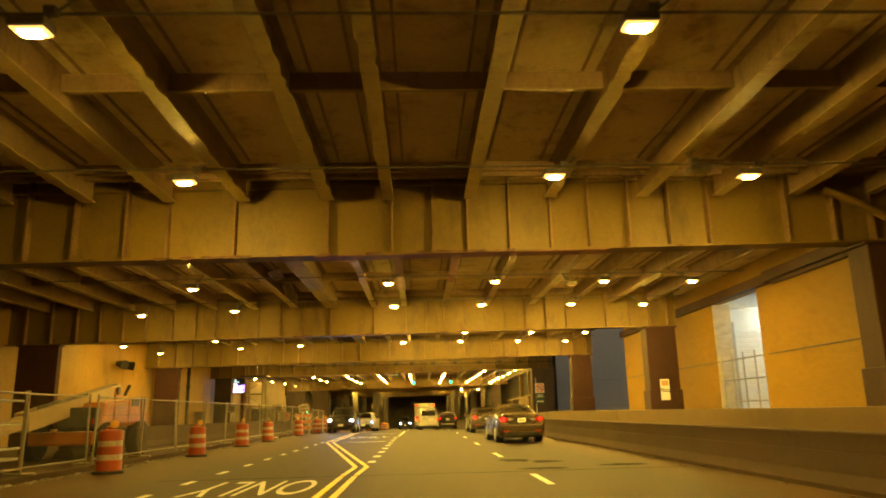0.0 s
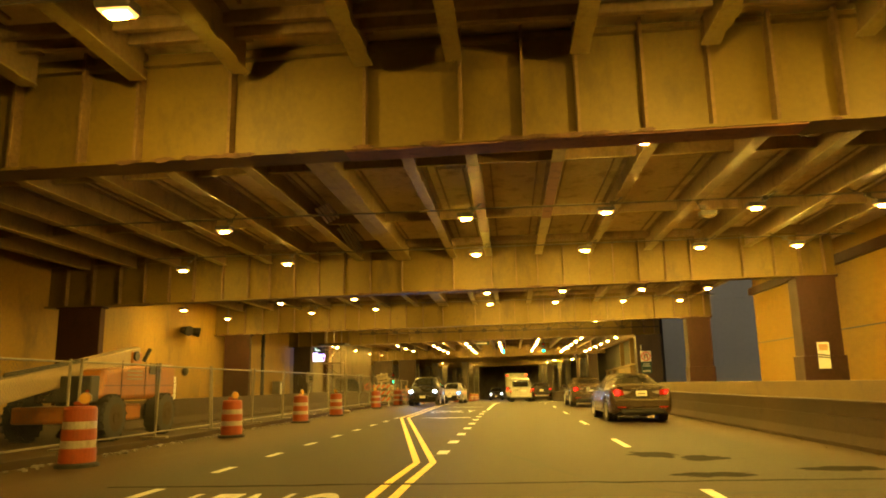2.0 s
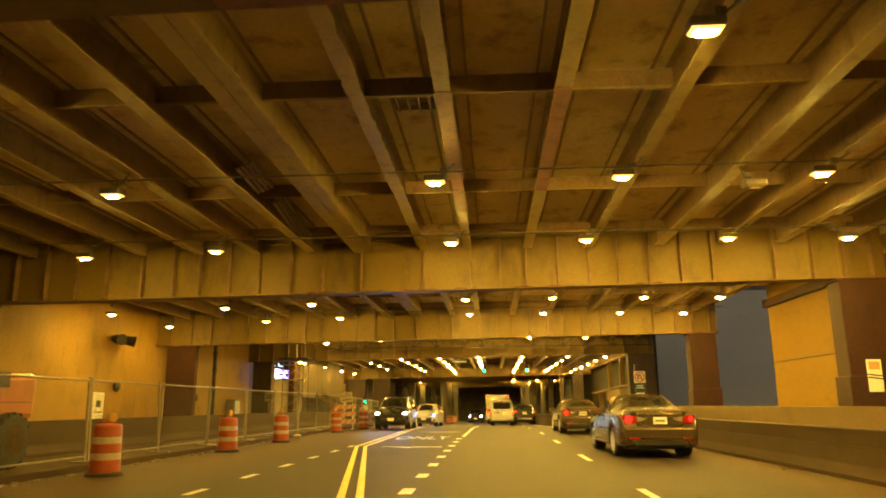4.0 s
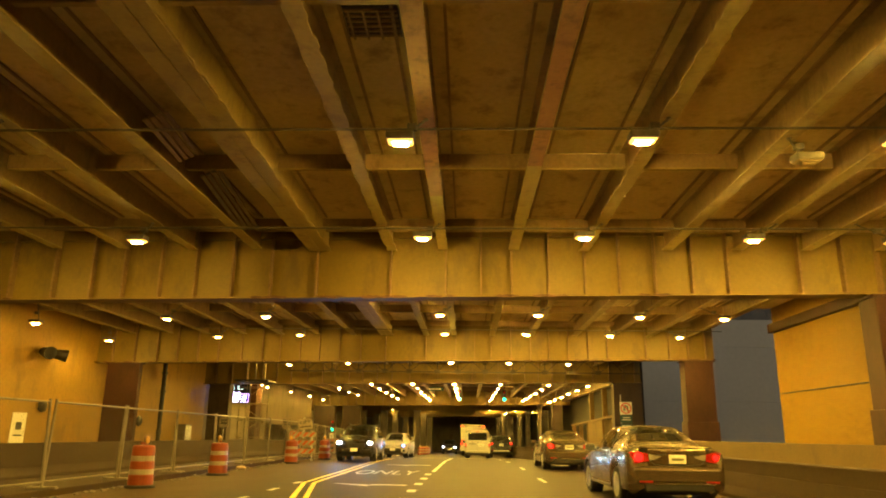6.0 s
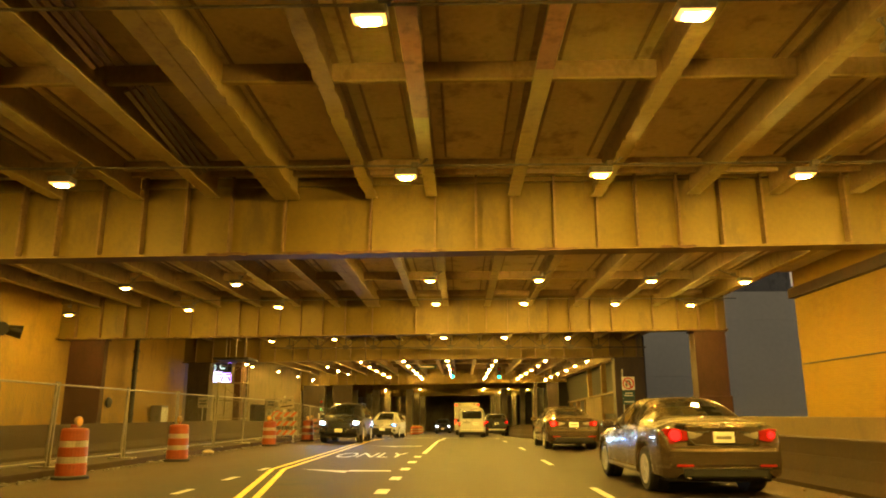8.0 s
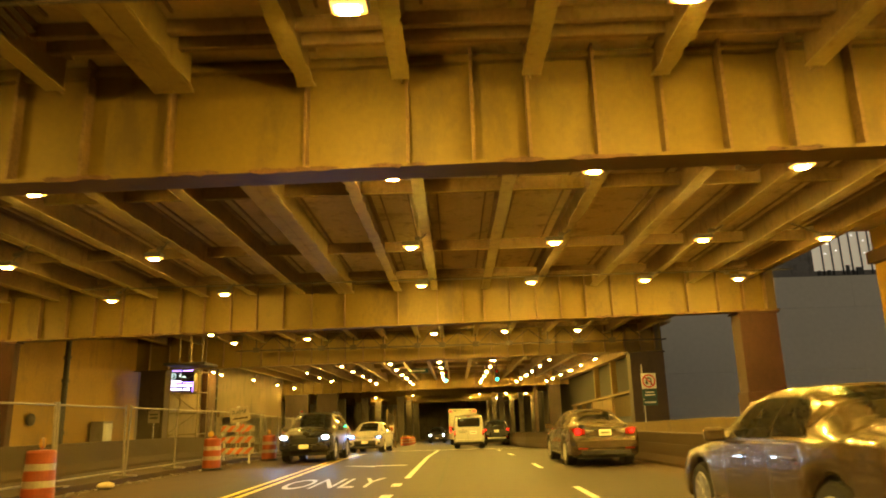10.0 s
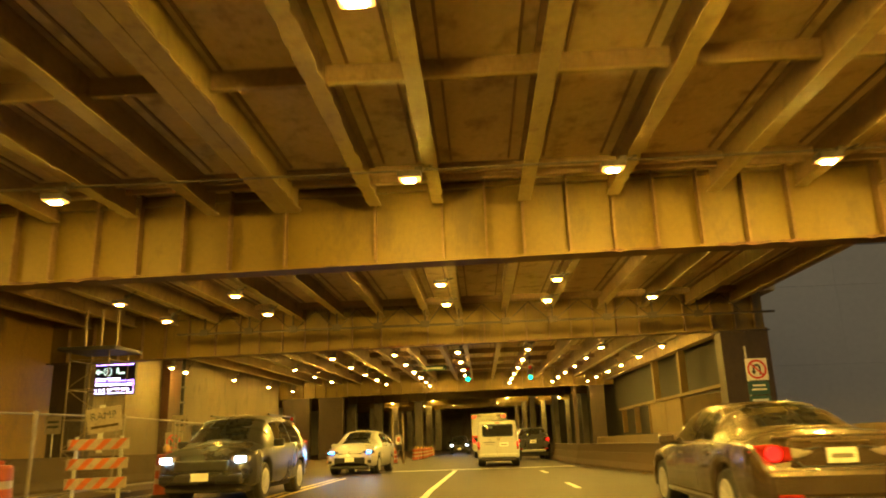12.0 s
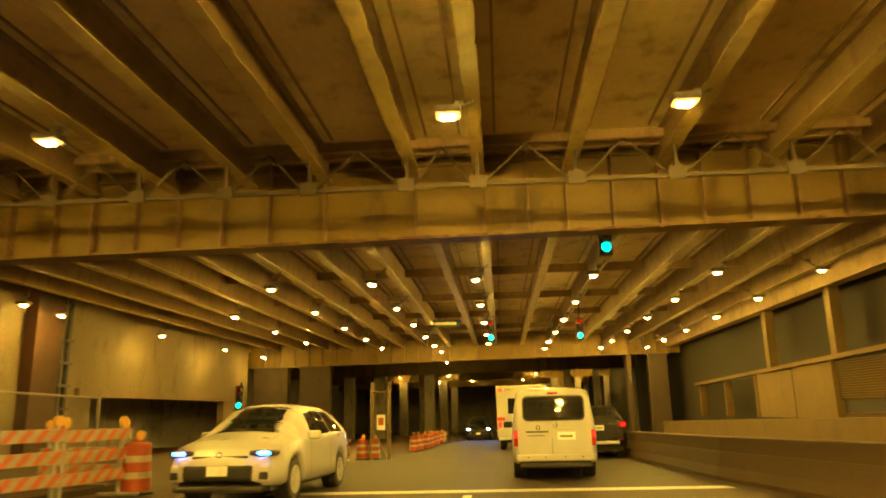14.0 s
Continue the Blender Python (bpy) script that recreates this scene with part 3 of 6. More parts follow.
for y in GIRDERS[:5]:
    column(10.1, 11.45, y, "brown painted steel-cased column under the girder's end", 1.95)
    column(-17.55 if y < 40 else -17.5, -15.82 if y < 40 else -15.9, y, "dark red-brown painted column under the girder", None, COLUMN_DARK, 0.3)
column(9.7, 11.6, 61.4, "near-black column beside the sign post", 0.9, COLUMN_BLACK)
column(-17.6, -16.2, 61.0, "near-black column beside the lit parking sign", None, COLUMN_BLACK)
for x, w in ((-18.15, 2.5), (-14.8, 2.2), (8.2, 0.35), (9.7, 1.3)):
    column(x, x + w, 97.5, "broad near-black pier beyond the cross street", None, COLUMN_BLACK)
# paler concrete puts distance haze into these columns' colour
for y in GIRDERS[7:]:
    for x in (-18.4, -15.2, -12.2, -7.6, 5.4, 8.0, 11.2):
        column(x, x + (0.9 if x < 0 else 0.6), y, "column in the distance under the deck, lightened for haze", None, BARRIER_CONCRETE)

# outer walls
bm = bmesh.new()
box(bm, 12.45, 12.85, SOUTH, 24.65, 0.0, 6.449), box(bm, 12.45, 12.85, 28.75, 42.1, 0.0, 6.449), box(bm, 12.45, 12.85, 24.65, 28.75, 5.42, 6.449)
tagged(part("wall_east", bm, BRICK_R), "cream-painted brick retaining wall with a gated opening", "wall", kind="structure")
bm = bmesh.new()
box(bm, 12.1, 12.447, 8.0, 23.4, 5.45, 5.8), box(bm, 12.2, 12.447, 23.4, 42.05, 5.4, 5.75), box(bm, 12.3, 12.447, 8.0, 23.2, 5.33, 5.446)
tagged(part("wall_ledge_trim", bm, COLUMN_BROWN), "dark brown steel ledge along the top of the brick wall", "ledge", kind="structure")
bm = bmesh.new()
for y0, y1 in ((-20, 24.2), (28.5, 42.0)):
    rod(bm, (12.43, y0, 2.97), (12.43, y1, 2.97), 0.022, 6)
tagged(part("wall_conduit_trim", bm, BLACK_METAL), "thin dark conduit fixed along the painted brick wall", "conduit", kind="structure")
bm = bmesh.new()
box(bm, -18.6, -18.2, SOUTH, 62.0, 0.0, 6.449)
tagged(part("wall_west", bm, WALL_L), "stained tan plastered wall with soot and water marks", "wall", kind="structure")
bm = bmesh.new()
box(bm, -18.2, -17.75, 48.4, 58.0, 0.0, 6.4), box(bm, -18.2, -17.9, 33.0, 36.2, 0.0, 6.4)
tagged(part("wall_west_pier", bm, WALL_L), "plastered pier standing proud of the wall", "wall", kind="structure")
# unseen end wall, added to close the underpass behind the start
bm = bmesh.new()
box(bm, -24, 14, SOUTH - 0.4, SOUTH, 0.0, 6.449)
tagged(part("wall_south", bm, CONCRETE_DARK), "plain end wall added out of view to close the underpass", "wall", kind="structure")
# added end wall, pale so that its colour carries the haze
bm = bmesh.new()
box(bm, -24, 14, NORTH, NORTH + 0.4, 0.0, 6.449)
tagged(part("wall_north", bm, CONCRETE), "stained concrete wall added to close the far end, lightened for haze", "wall", kind="structure")
# pale concrete again, with the haze put into the colour
bm = bmesh.new()
box(bm, -24.4, -24.0, 62.0, NORTH, 0, 6.449), box(bm, -24.0, -18.6, 96.0, 96.4, 0, 6.449), box(bm, -24.0, -18.6, 62.0, 62.4, 0, 6.449)
tagged(part("wall_west_far", bm, CONCRETE), "stained concrete wall beyond the cross street, lightened for haze", "wall", kind="structure")
# black wall added for the unlit void beyond the screen's openings
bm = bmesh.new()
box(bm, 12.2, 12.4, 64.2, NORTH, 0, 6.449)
tagged(part("wall_east_far", bm, VOID_BLACK), "near-black wall painted as the unlit void behind the screen", "wall", kind="structure")

bm = bmesh.new()
box(bm, -18.6, -18.2, 62.0, 77.2, 0, 6.449), box(bm, -18.6, -18.2, 92.2, 96.4, 0, 6.449), box(bm, -18.6, -18.2, 77.2, 92.2, 2.05, 6.449), box(bm, -18.2, -18.0, 76.0, 93.0, 2.05, 2.4)
tagged(part("wall_west_north", bm, RAMP_WALL), "grimy concrete wall with a long low opening to a ramp", "wall", kind="structure")

stack = thing("pipe_stack", (-18.2, 73.6, 0), "dark pier with vertical drain pipes against the wall", "pipes", "", "structure")
part("pier", boxed(0.0, 0.5, -1.2, 0.4, 0, 6.449, bevel=0.03), COLUMN_BROWN, stack)
for y in (0.8, 1.3):
    part("pipe", rod(bmesh.new(), (0.22, y, 0), (0.22, y, 6.45), 0.11, 12), BLACK_METAL, stack)
for z in (1.5, 2.4, 3.3, 4.2):
    part("pipe_clamp", boxed(0.0, 0.36, 0.62, 1.48, z, z + 0.1, bevel=0.01), BLACK_METAL, stack)

# room behind the gated opening
bm = bmesh.new()
box(bm, 12.86, 17.0, 29.4, 29.6, 0, 5.9), box(bm, 12.86, 17.0, 22.4, 22.6, 0, 5.9), box(bm, 17.0, 17.2, 22.4, 29.6, 0, 5.9), box(bm, 12.86, 17.2, 22.4, 29.6, 5.9, 6.1), box(bm, 13.22, 17.0, 28.95, 29.395, 5.3, 5.88)
tagged(part("wall_service_room", bm, WHITE_PAINT), "white-painted service room behind the opening", "wall", kind="structure")
tagged(part("jamb_trim", boxed(12.462, 13.2, 28.69, 28.747, 0.0, 5.41, bevel=0.006), PALE_BRICK), "pale painted brick jamb of the opening", "jamb", kind="structure")
bm = bmesh.new()
box(bm, 12.87, 13.2, 28.76, 29.39, 0, 5.88)
tagged(part("jamb_return_trim", bm, WHITE_PAINT), "white return wall behind the jamb", "wall", kind="structure")
room_light = thing("wall_light", (14.95, 29.3, 4.85), "bright white bulkhead light above the shutter", "light")
part("housing", boxed(-0.16, 0.16, -0.06, 0.102, -0.09, 0.09, bevel=0.02), WHITE_PAINT, room_light)
part("diffuser", boxed(-0.12, 0.12, -0.11, -0.062, -0.06, 0.06, bevel=0.015), glow("cool_white_diffuser", (0.92, 1.0, 0.82), 250), room_light, "glowing cool white diffuser")
# fill light added out of sight to brighten the room
top_light = thing("ceiling_light", (15.4, 26.4, 5.87), "unseen fill light added under the service room's ceiling", "light")
part("housing", boxed(-0.16, 0.16, -0.9, 0.9, -0.05, 0.028, bevel=0.01), WHITE_PAINT, top_light)
part("diffuser", boxed(-0.12, 0.12, -0.85, 0.85, -0.075, -0.052), glow("soft_white_diffuser", (0.95, 1.0, 0.85), 85), top_light, "glowing white diffuser")
shutter = thing("roller_shutter", (14.6, 29.398, 0), "white ribbed roller shutter in the lit service room", "shutter")
for i in range(20):
    part("slat", boxed(-1.0, 1.0, -0.06, 0.0, 0.1 + i * 0.22, 0.302 + i * 0.22, bevel=0.015), WHITE_PAINT, shutter)
for x in (-1.06, 1.06):
    part("guide_rail", boxed(x - 0.05, x + 0.05, -0.09, 0.0, 0.0, 4.75, bevel=0.01), GALV, shutter)
gate = thing("mesh_gate", (12.62, 24.68, 0), "tall steel mesh gate closing the opening in the brick wall", "gate")
for y in (0.04, 1.0, 2.0, 3.0, 3.96):
    part("gate_post", rod(bmesh.new(), (0, y, 0.0), (0, y, 3.25), 0.035), GALV, gate)
for z in (0.3, 1.35, 2.2, 3.0):
    part("gate_rail", rod(bmesh.new(), (0, 0.0, z), (0, 4.0, z), 0.025), GALV, gate)


# barriers beside the road
def barrier(name, path, profile, material, label, cap=None):
    b = thing(name, (0, 0, 0), label, "barrier", "", "structure")
    part("barrier_wall", extrude(bmesh.new(), profile, path), material, b)
    if cap:
        part("coping", extrude(bmesh.new(), cap, path), material, b)
    return b


EAST = [(5.75, SOUTH), (5.75, 12), (5.72, 24), (5.6, 32), (5.2, 42), (4.8, 51), (4.2, 57), (3.75, 62), (3.7, 72), (4.0, 85), (4.3, 110), (4.3, 160)]
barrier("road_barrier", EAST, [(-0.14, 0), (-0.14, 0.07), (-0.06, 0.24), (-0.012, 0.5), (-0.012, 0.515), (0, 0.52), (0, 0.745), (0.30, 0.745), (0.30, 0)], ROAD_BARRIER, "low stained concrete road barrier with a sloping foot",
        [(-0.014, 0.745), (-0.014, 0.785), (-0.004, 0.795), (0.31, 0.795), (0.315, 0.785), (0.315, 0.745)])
EAST2 = [(9.0, SOUTH), (9.0, 50), (8.6, 58), (8.4, 66), (8.6, 78), (9.2, 92)]
barrier("parapet_wall", EAST2, [(0, 0), (0, 0.86), (0.30, 0.86), (0.30, 0)], SCREEN_TAN, "higher concrete parapet wall behind the road barrier", [(-0.016, 0.86), (-0.016, 1.095), (-0.004, 1.11), (0.31, 1.11), (0.318, 1.095), (0.318, 0.86)])
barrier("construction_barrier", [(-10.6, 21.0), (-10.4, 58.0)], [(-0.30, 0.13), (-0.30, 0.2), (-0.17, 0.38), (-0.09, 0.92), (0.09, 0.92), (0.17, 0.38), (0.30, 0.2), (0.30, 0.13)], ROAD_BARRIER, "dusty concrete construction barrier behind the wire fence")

# louvred screen and posts beyond the fourth girder
def sloping(x0, x1, y0, y1, za, zb, height):
    """A bar along y whose underside runs from za to zb."""
    bm = bmesh.new()
    v = [bm.verts.new((x, y, (za if y == y0 else zb) + h)) for x in (x0, x1) for y in (y0, y1) for h in (0, height)]
    for f in ((0, 1, 3, 2), (4, 6, 7, 5), (0, 4, 5, 1), (2, 3, 7, 6), (0, 2, 6, 4), (1, 5, 7, 3)):
        bm.faces.new([v[i] for i in f])
    bmesh.ops.recalc_face_normals(bm, faces=bm.faces)
    return bm


def rail_top(y):
    return 2.93 - 0.0165 * (y - 65.0)


screen = thing("screen_wall", (0, 0, 0), "low concrete screen wall with louvres and framed openings", "wall", "", "structure")
part("sill_beam", boxed(11.1, 11.5, 63.0, 95.0, 0.0, 0.62), SCREEN_TAN, screen)
part("top_rail", sloping(11.05, 11.5, 63.0, 91.4, rail_top(63) - 0.16, rail_top(91.4) - 0.16, 0.16), SCREEN_TAN, screen)
for y0, y1 in ((64.0, 65.6), (73.5, 77.0), (77.1, 81.0)):
    part("solid_panel", sloping(11.16, 11.4, y0, y1, 0.61, 0.61, rail_top((y0 + y1) / 2) - 0.79), SCREEN_TAN, screen)
for y in (73.4, 81.2, 85.7, 90.4):
    part("panel_post", boxed(11.08, 11.45, y - 0.07, y + 0.07, 0.62, rail_top(y) - 0.165, bevel=0.01), SCREEN_TAN, screen)
for i in range(23):
    bm = bmesh.new()
    box(bm, -0.05, 0.05, 65.65, 73.3, -0.012, 0.012, m=pose(11.25, 0, 0.72 + i * 0.082, 0, 40, 0))
    part("louvre_slat", bm, SCREEN_TAN, screen)
part("louvre_backing", boxed(11.36, 11.4, 65.6, 73.4, 0.62, 2.6), BLACK_METAL, screen)
tagged(part("edge_beam_trim", boxed(10.96, 11.5, 62.2, 97.3, 5.16, 6.447), BEAM_DARK), "deep edge beam along the deck in the darker beam paint", "beam", kind="structure")
for y, w in ((64.8, 0.38), (73.0, 0.22), (79.2, 0.22)):
    tagged(part("deck_post", boxed(11.08, 11.46, y - w, y + w, rail_top(y + w) + 0.004, 5.158, bevel=0.02), SCREEN_TAN), "concrete post on the screen wall carrying the deck", "post", "deck posts", "structure")

# open side: blank building wall and lit windows above it, across the open yard
bm = bmesh.new()
for i in range(6):
    for z0, z1 in ((-0.5, 4.232), (4.245, 8.892), (8.905, 11.3)):
        box(bm, 12.45 + i * 9.0, 21.438 + i * 9.0, 75.0, 75.6, z0, z1)
tagged(part("building_wall", bm, GREY_WALL), "smooth blue-grey panelled building wall across the open yard", "wall", kind="structure")
build = thing("office_storey", (0, 76.0, 11.31), "lit office storey with tall windows above the blank wall", "building", "", "structure")
part("storey_wall", boxed(12.45, 66, 0.6, 1.2, 0, 8.4), CONCRETE_DARK, build)
part("slab", boxed(12.45, 66, -0.9, 0.6, -0.005, 0.06), CONCRETE_DARK, build)
LIT = glow("lit_office_window", (1.0, 0.86, 0.64), 0.2)
DIM = glow("dim_office_window", (1.0, 0.82, 0.56), 0.09)
SPOT = glow("office_ceiling_spot", (1.0, 0.93, 0.80), 2.2)
rng = random.Random(3)
for i in range(49):
    x = 28.6 + i * 0.76
    pane = part("window", boxed(x, x + 0.69, 0.55, 0.6, 0.7, 4.9), LIT if rng.random() < 0.7 else DIM, build)
    for k in range(rng.randint(0, 3)):
        sx, sz = x + rng.uniform(0.06, 0.5), 0.7 + rng.uniform(0.6, 3.9)
        part("ceiling_spot", boxed(sx, sx + 0.14, 0.535, 0.549, sz, sz + 0.05), SPOT, pane)
    part("mullion", boxed(x + 0.69, x + 0.755, 0.42, 0.6, 0.3, 5.0), BLACK_METAL, build)
    h = 0.3 + rng.random() ** 2 * 1.0
    part("parapet_clutter", boxed(x + 0.1, x + 0.3 + rng.random() * 0.4, 0.2, 0.41, 0.06, h, bevel=0.05), BLACK_METAL, build)

# ---- lamps under the deck ----
def flood_lamp(z, reach, lens, soffit, size=1.0):
    lamp = thing("ceiling_lamp", (0, 0, 0), "sodium flood lamp glowing orange, clamped under a deck beam", "lamp", "underpass flood lamps")
    bm = bmesh.new()
    box(bm, -0.215, 0.215, -0.15, 0.15, 0.0, 0.12, bevel=0.03)
    part("housing", bm, LAMP_BODY, lamp)
    # bowl added to carry the amber halo round the bulb
    bm = boxed(-0.195 * size, 0.195 * size, -0.125 * size, 0.125 * size, -0.032, -0.002)
    for v in bm.verts:
        if v.co.z < -0.03:
            v.co.x, v.co.y = v.co.x * 0.85, v.co.y * 0.85
    bmesh.ops.bevel(bm, geom=bm.edges[:], offset=0.01, segments=2, affect="EDGES", profile=0.5)
    part("refractor", bm, HALO_GLOW, lamp, "glowing amber bowl in place of the halo round the bulb")
    part("lens", boxed(-0.1 * size, 0.1 * size, -0.055 * size, 0.055 * size, -0.062, -0.033, bevel=0.006), lens, lamp, "glowing yellow-white bulb")
    top = soffit - z
    part("arm", rod(rod(bmesh.new(), (0.1 * math.copysign(1, reach), 0.0, 0.1), (reach, 0.0, top - 0.04), 0.02, 6), (reach, 0.0, top - 0.05), (reach, 0.0, top + 0.05), 0.04, 6), LAMP_BODY, lamp)
    part("ballast_box", boxed(reach * 0.45 - 0.07, reach * 0.45 + 0.07, -0.06, 0.06, top * 0.45, top * 0.45 + 0.1, bevel=0.01), LAMP_BODY, lamp)
    return lamp


A, B, H, C, D, E, F = -11.4, -7.65, -4.4, -1.12, 2.51, 6.24, 9.3
ROWS = [
    (-9.6, 5.5, (H, D, E)), (-4.2, 5.5, (H, D, E)), (6.4, 5.5, (H, D)), (11.7, 5.5, (H, D, E)), (17.2, 5.5, (B, D)),
    (22.65, 5.5, (B, C, D, E, F)), (28.1, 5.53, (A, B, C, D, E, F)), (33.5, 5.55, (A, B, C, D, E)),
    (38.75, 5.55, (-16.4, A, B, C, D, E, F)), (44.35, 5.63, (-16.4, A, B, C, D, E, F)),
    (50.9, 5.68, (B, C, D)), (54.1, 5.68, (A, B, C, D)), (57.6, 5.66, (A, B, C, D, E)),
    (63.6, 5.25, (E,)), (69.06, 5.15, (B, H, C, D, E, F)), (74.48, 5.15, (B, H, C, D, E, F)), (79.8, 5.13, (B, H, C, D, E, F)),
    (85.1, 5.13, (B, H, C, D, E, F)), (90.4, 5.13, (B, H, C, D, E, F)), (95.2, 5.13, (H, D, E, F)), (108.0, 5.3, (-5.0,)), (129.0, 5.2, (-12.0, -6.5, 3.5, 7.4, 10.4)), (146.0, 5.2, (-9.0, -4.4, 2.5)), (146.6, 5.2, (7.0,)),
    (75.8, 5.36, (A,)), (81.2, 5.33, (A,)), (86.8, 5.33, (A,)), (70.0, 5.4, (-16.6,)), (72.6, 5.4, (-16.9,)), (80.5, 5.45, (-16.8,)), (88.5, 5.45, (-16.8,)), (95.0, 5.45, (-16.6,)),
]
made = {}
for y, crown, xs in ROWS:
    for x in xs:
        z = round(crown - 0.1 * ((x - 1.0) / 8.6) ** 2, 2)
        reach = round(min((b - x for b in BEAMS), key=abs), 2)
        soffit = 5.62 if 61.4 < y < 97.5 else 5.87
        dim = 2 if 62 < y < 100 else 1 if x < -5 else 0
        key = (z, reach, dim, soffit)
        if key not in made:
            made[key] = flood_lamp(z, reach, (SODIUM_LENS, SODIUM_LENS_DIM, SODIUM_LENS_FAR)[dim], soffit, 0.74 if y > 62 else 1.0)
            made[key].matrix_basis = pose(x, y, z, 3, 0, 0)
        else:
            copy_thing(made[key], pose(x, y, z, 3, 0, 0))

# unlit lamps between the lit ones
UNLIT = surface("unlit_lamp_glass", (0.17, 0.13, 0.07), (0.25, 0.19, 0.11), 0.2, big=8, fine=40, bump=0.05)
for i, (x, y, z) in enumerate(((5.2, 11.5, 5.46), (5.4, 17.1, 5.46), (5.25, 23.4, 5.46), (5.3, 33.5, 5.5), (5.0, 50.4, 5.6))):
    dead = flood_lamp(z, round(min((b - x for b in BEAMS), key=abs), 2) or 0.05, UNLIT, 5.87)
    dead.matrix_basis = pose(x, y, z, 3, 0, 0)
    tagged(dead, "unlit flood lamp clamped under a deck beam", "lamp", "underpass flood lamps")
    for child in dead.children:
        if child.name.startswith("refractor"):
            child.data.materials[0] = UNLIT

# conduits that run along the lamp rows
for y, z in ((11.7, 5.74), (28.1, 5.77), (44.35, 5.82), (22.65, 5.74), (6.4, 5.74)):
    bm = bmesh.new()
    rod(bm, (-12.5, y + 0.12, z), (11.2, y + 0.12, z), 0.022, 6)
    tagged(part("lamp_conduit_trim", bm, LAMP_BODY), "thin steel conduit feeding a row of lamps", "conduit", kind="structure")

# ---- things along the road ----
def traffic_barrel():
    b = thing("traffic_barrel", (0, 0, 0), "orange traffic barrel with white bands and a warning lamp", "barrel", "traffic barrels")
    part("drum", lathe(bmesh.new(), [(0.282, 0.06), (0.278, 0.29), (0.268, 0.30), (0.264, 0.43), (0.270, 0.44), (0.266, 0.59), (0.257, 0.60), (0.253, 0.73), (0.259, 0.74), (0.252, 0.92), (0.225, 0.96), (0.10, 0.97)], 26), ORANGE, b)
    for z0, z1, r0, r1 in ((0.305, 0.425, 0.2675, 0.2645), (0.605, 0.725, 0.2565, 0.2535)):
        part("white_band", lathe(bmesh.new(), [(r0 + 0.003, z0), (r1 + 0.003, z1)], 26), REFLECT_WHITE, b)
    part("rubber_base", lathe(bmesh.new(), [(0.34, 0.0), (0.34, 0.05), (0.285, 0.075)]), RUBBER, b)
    part("handle", boxed(-0.12, 0.12, -0.02, 0.02, 0.975, 1.04, bevel=0.015), ORANGE, b)
    lamp = part("warning_lamp", lathe(bmesh.new(), [(0.04, -0.05), (0.082, -0.04), (0.086, 0.04), (0.04, 0.05)], m=pose(0.06, 0, 1.09, 90, 0, 8)), LAMP_LENS, b, "round unlit amber lamp")
    part("lamp_ring", lathe(bmesh.new(), [(0.087, -0.025), (0.098, -0.025), (0.098, 0.025), (0.087, 0.025)], m=pose(0.06, 0, 1.09, 90, 0, 8)), LIFT_CREAM, lamp)
    return b


LAMP_LENS = surface("amber_lens", (0.46, 0.25, 0.05), (0.60, 0.36, 0.08), 0.25, big=8, fine=40, bump=0.05)
barrel = traffic_barrel()
spots = [(-7.15, 15.95, 10), (-7.15, 22.4, 40), (-7.38, 29.1, 75), (-7.4, 34.2, 120), (-7.45, 43.3, 200), (-7.1, 48.6, 250), (-7.11, 55.4, 310), (-7.15, 60.3, 350)]
barrel.matrix_basis = pose(spots[0][0], spots[0][1], 0, 0, 0, spots[0][2])
for x, y, r in spots[1:]:
    copy_thing(barrel, pose(x, y, 0, 0, 0, r) @ Matrix.Scale(0.95, 4))
for i, (x, y) in enumerate(((-5.35, 72.5), (-4.95, 72.6), (-4.38, 79.3), (-4.3, 80.9), (-4.2, 82.6), (-4.22, 84.6), (-4.3, 87.0), (-4.36, 90.0), (-4.42, 94.0))):
    copy_thing(barrel, pose(x, y, 0, 0, 0, i * 50) @ Matrix.Scale(0.72, 4))


WIRE = surface("dull_wire", (0.10, 0.095, 0.085), (0.2, 0.19, 0.17), 0.6, metal=0.5, big=4, fine=40, bump=0.0)


FENCE_STEEL = surface("dull_fence_steel", (0.16, 0.14, 0.11), (0.27, 0.24, 0.19), 0.5, metal=0.4, big=4, fine=40, bump=0.1, stain=(0.10, 0.06, 0.03), stain_amount=0.5)


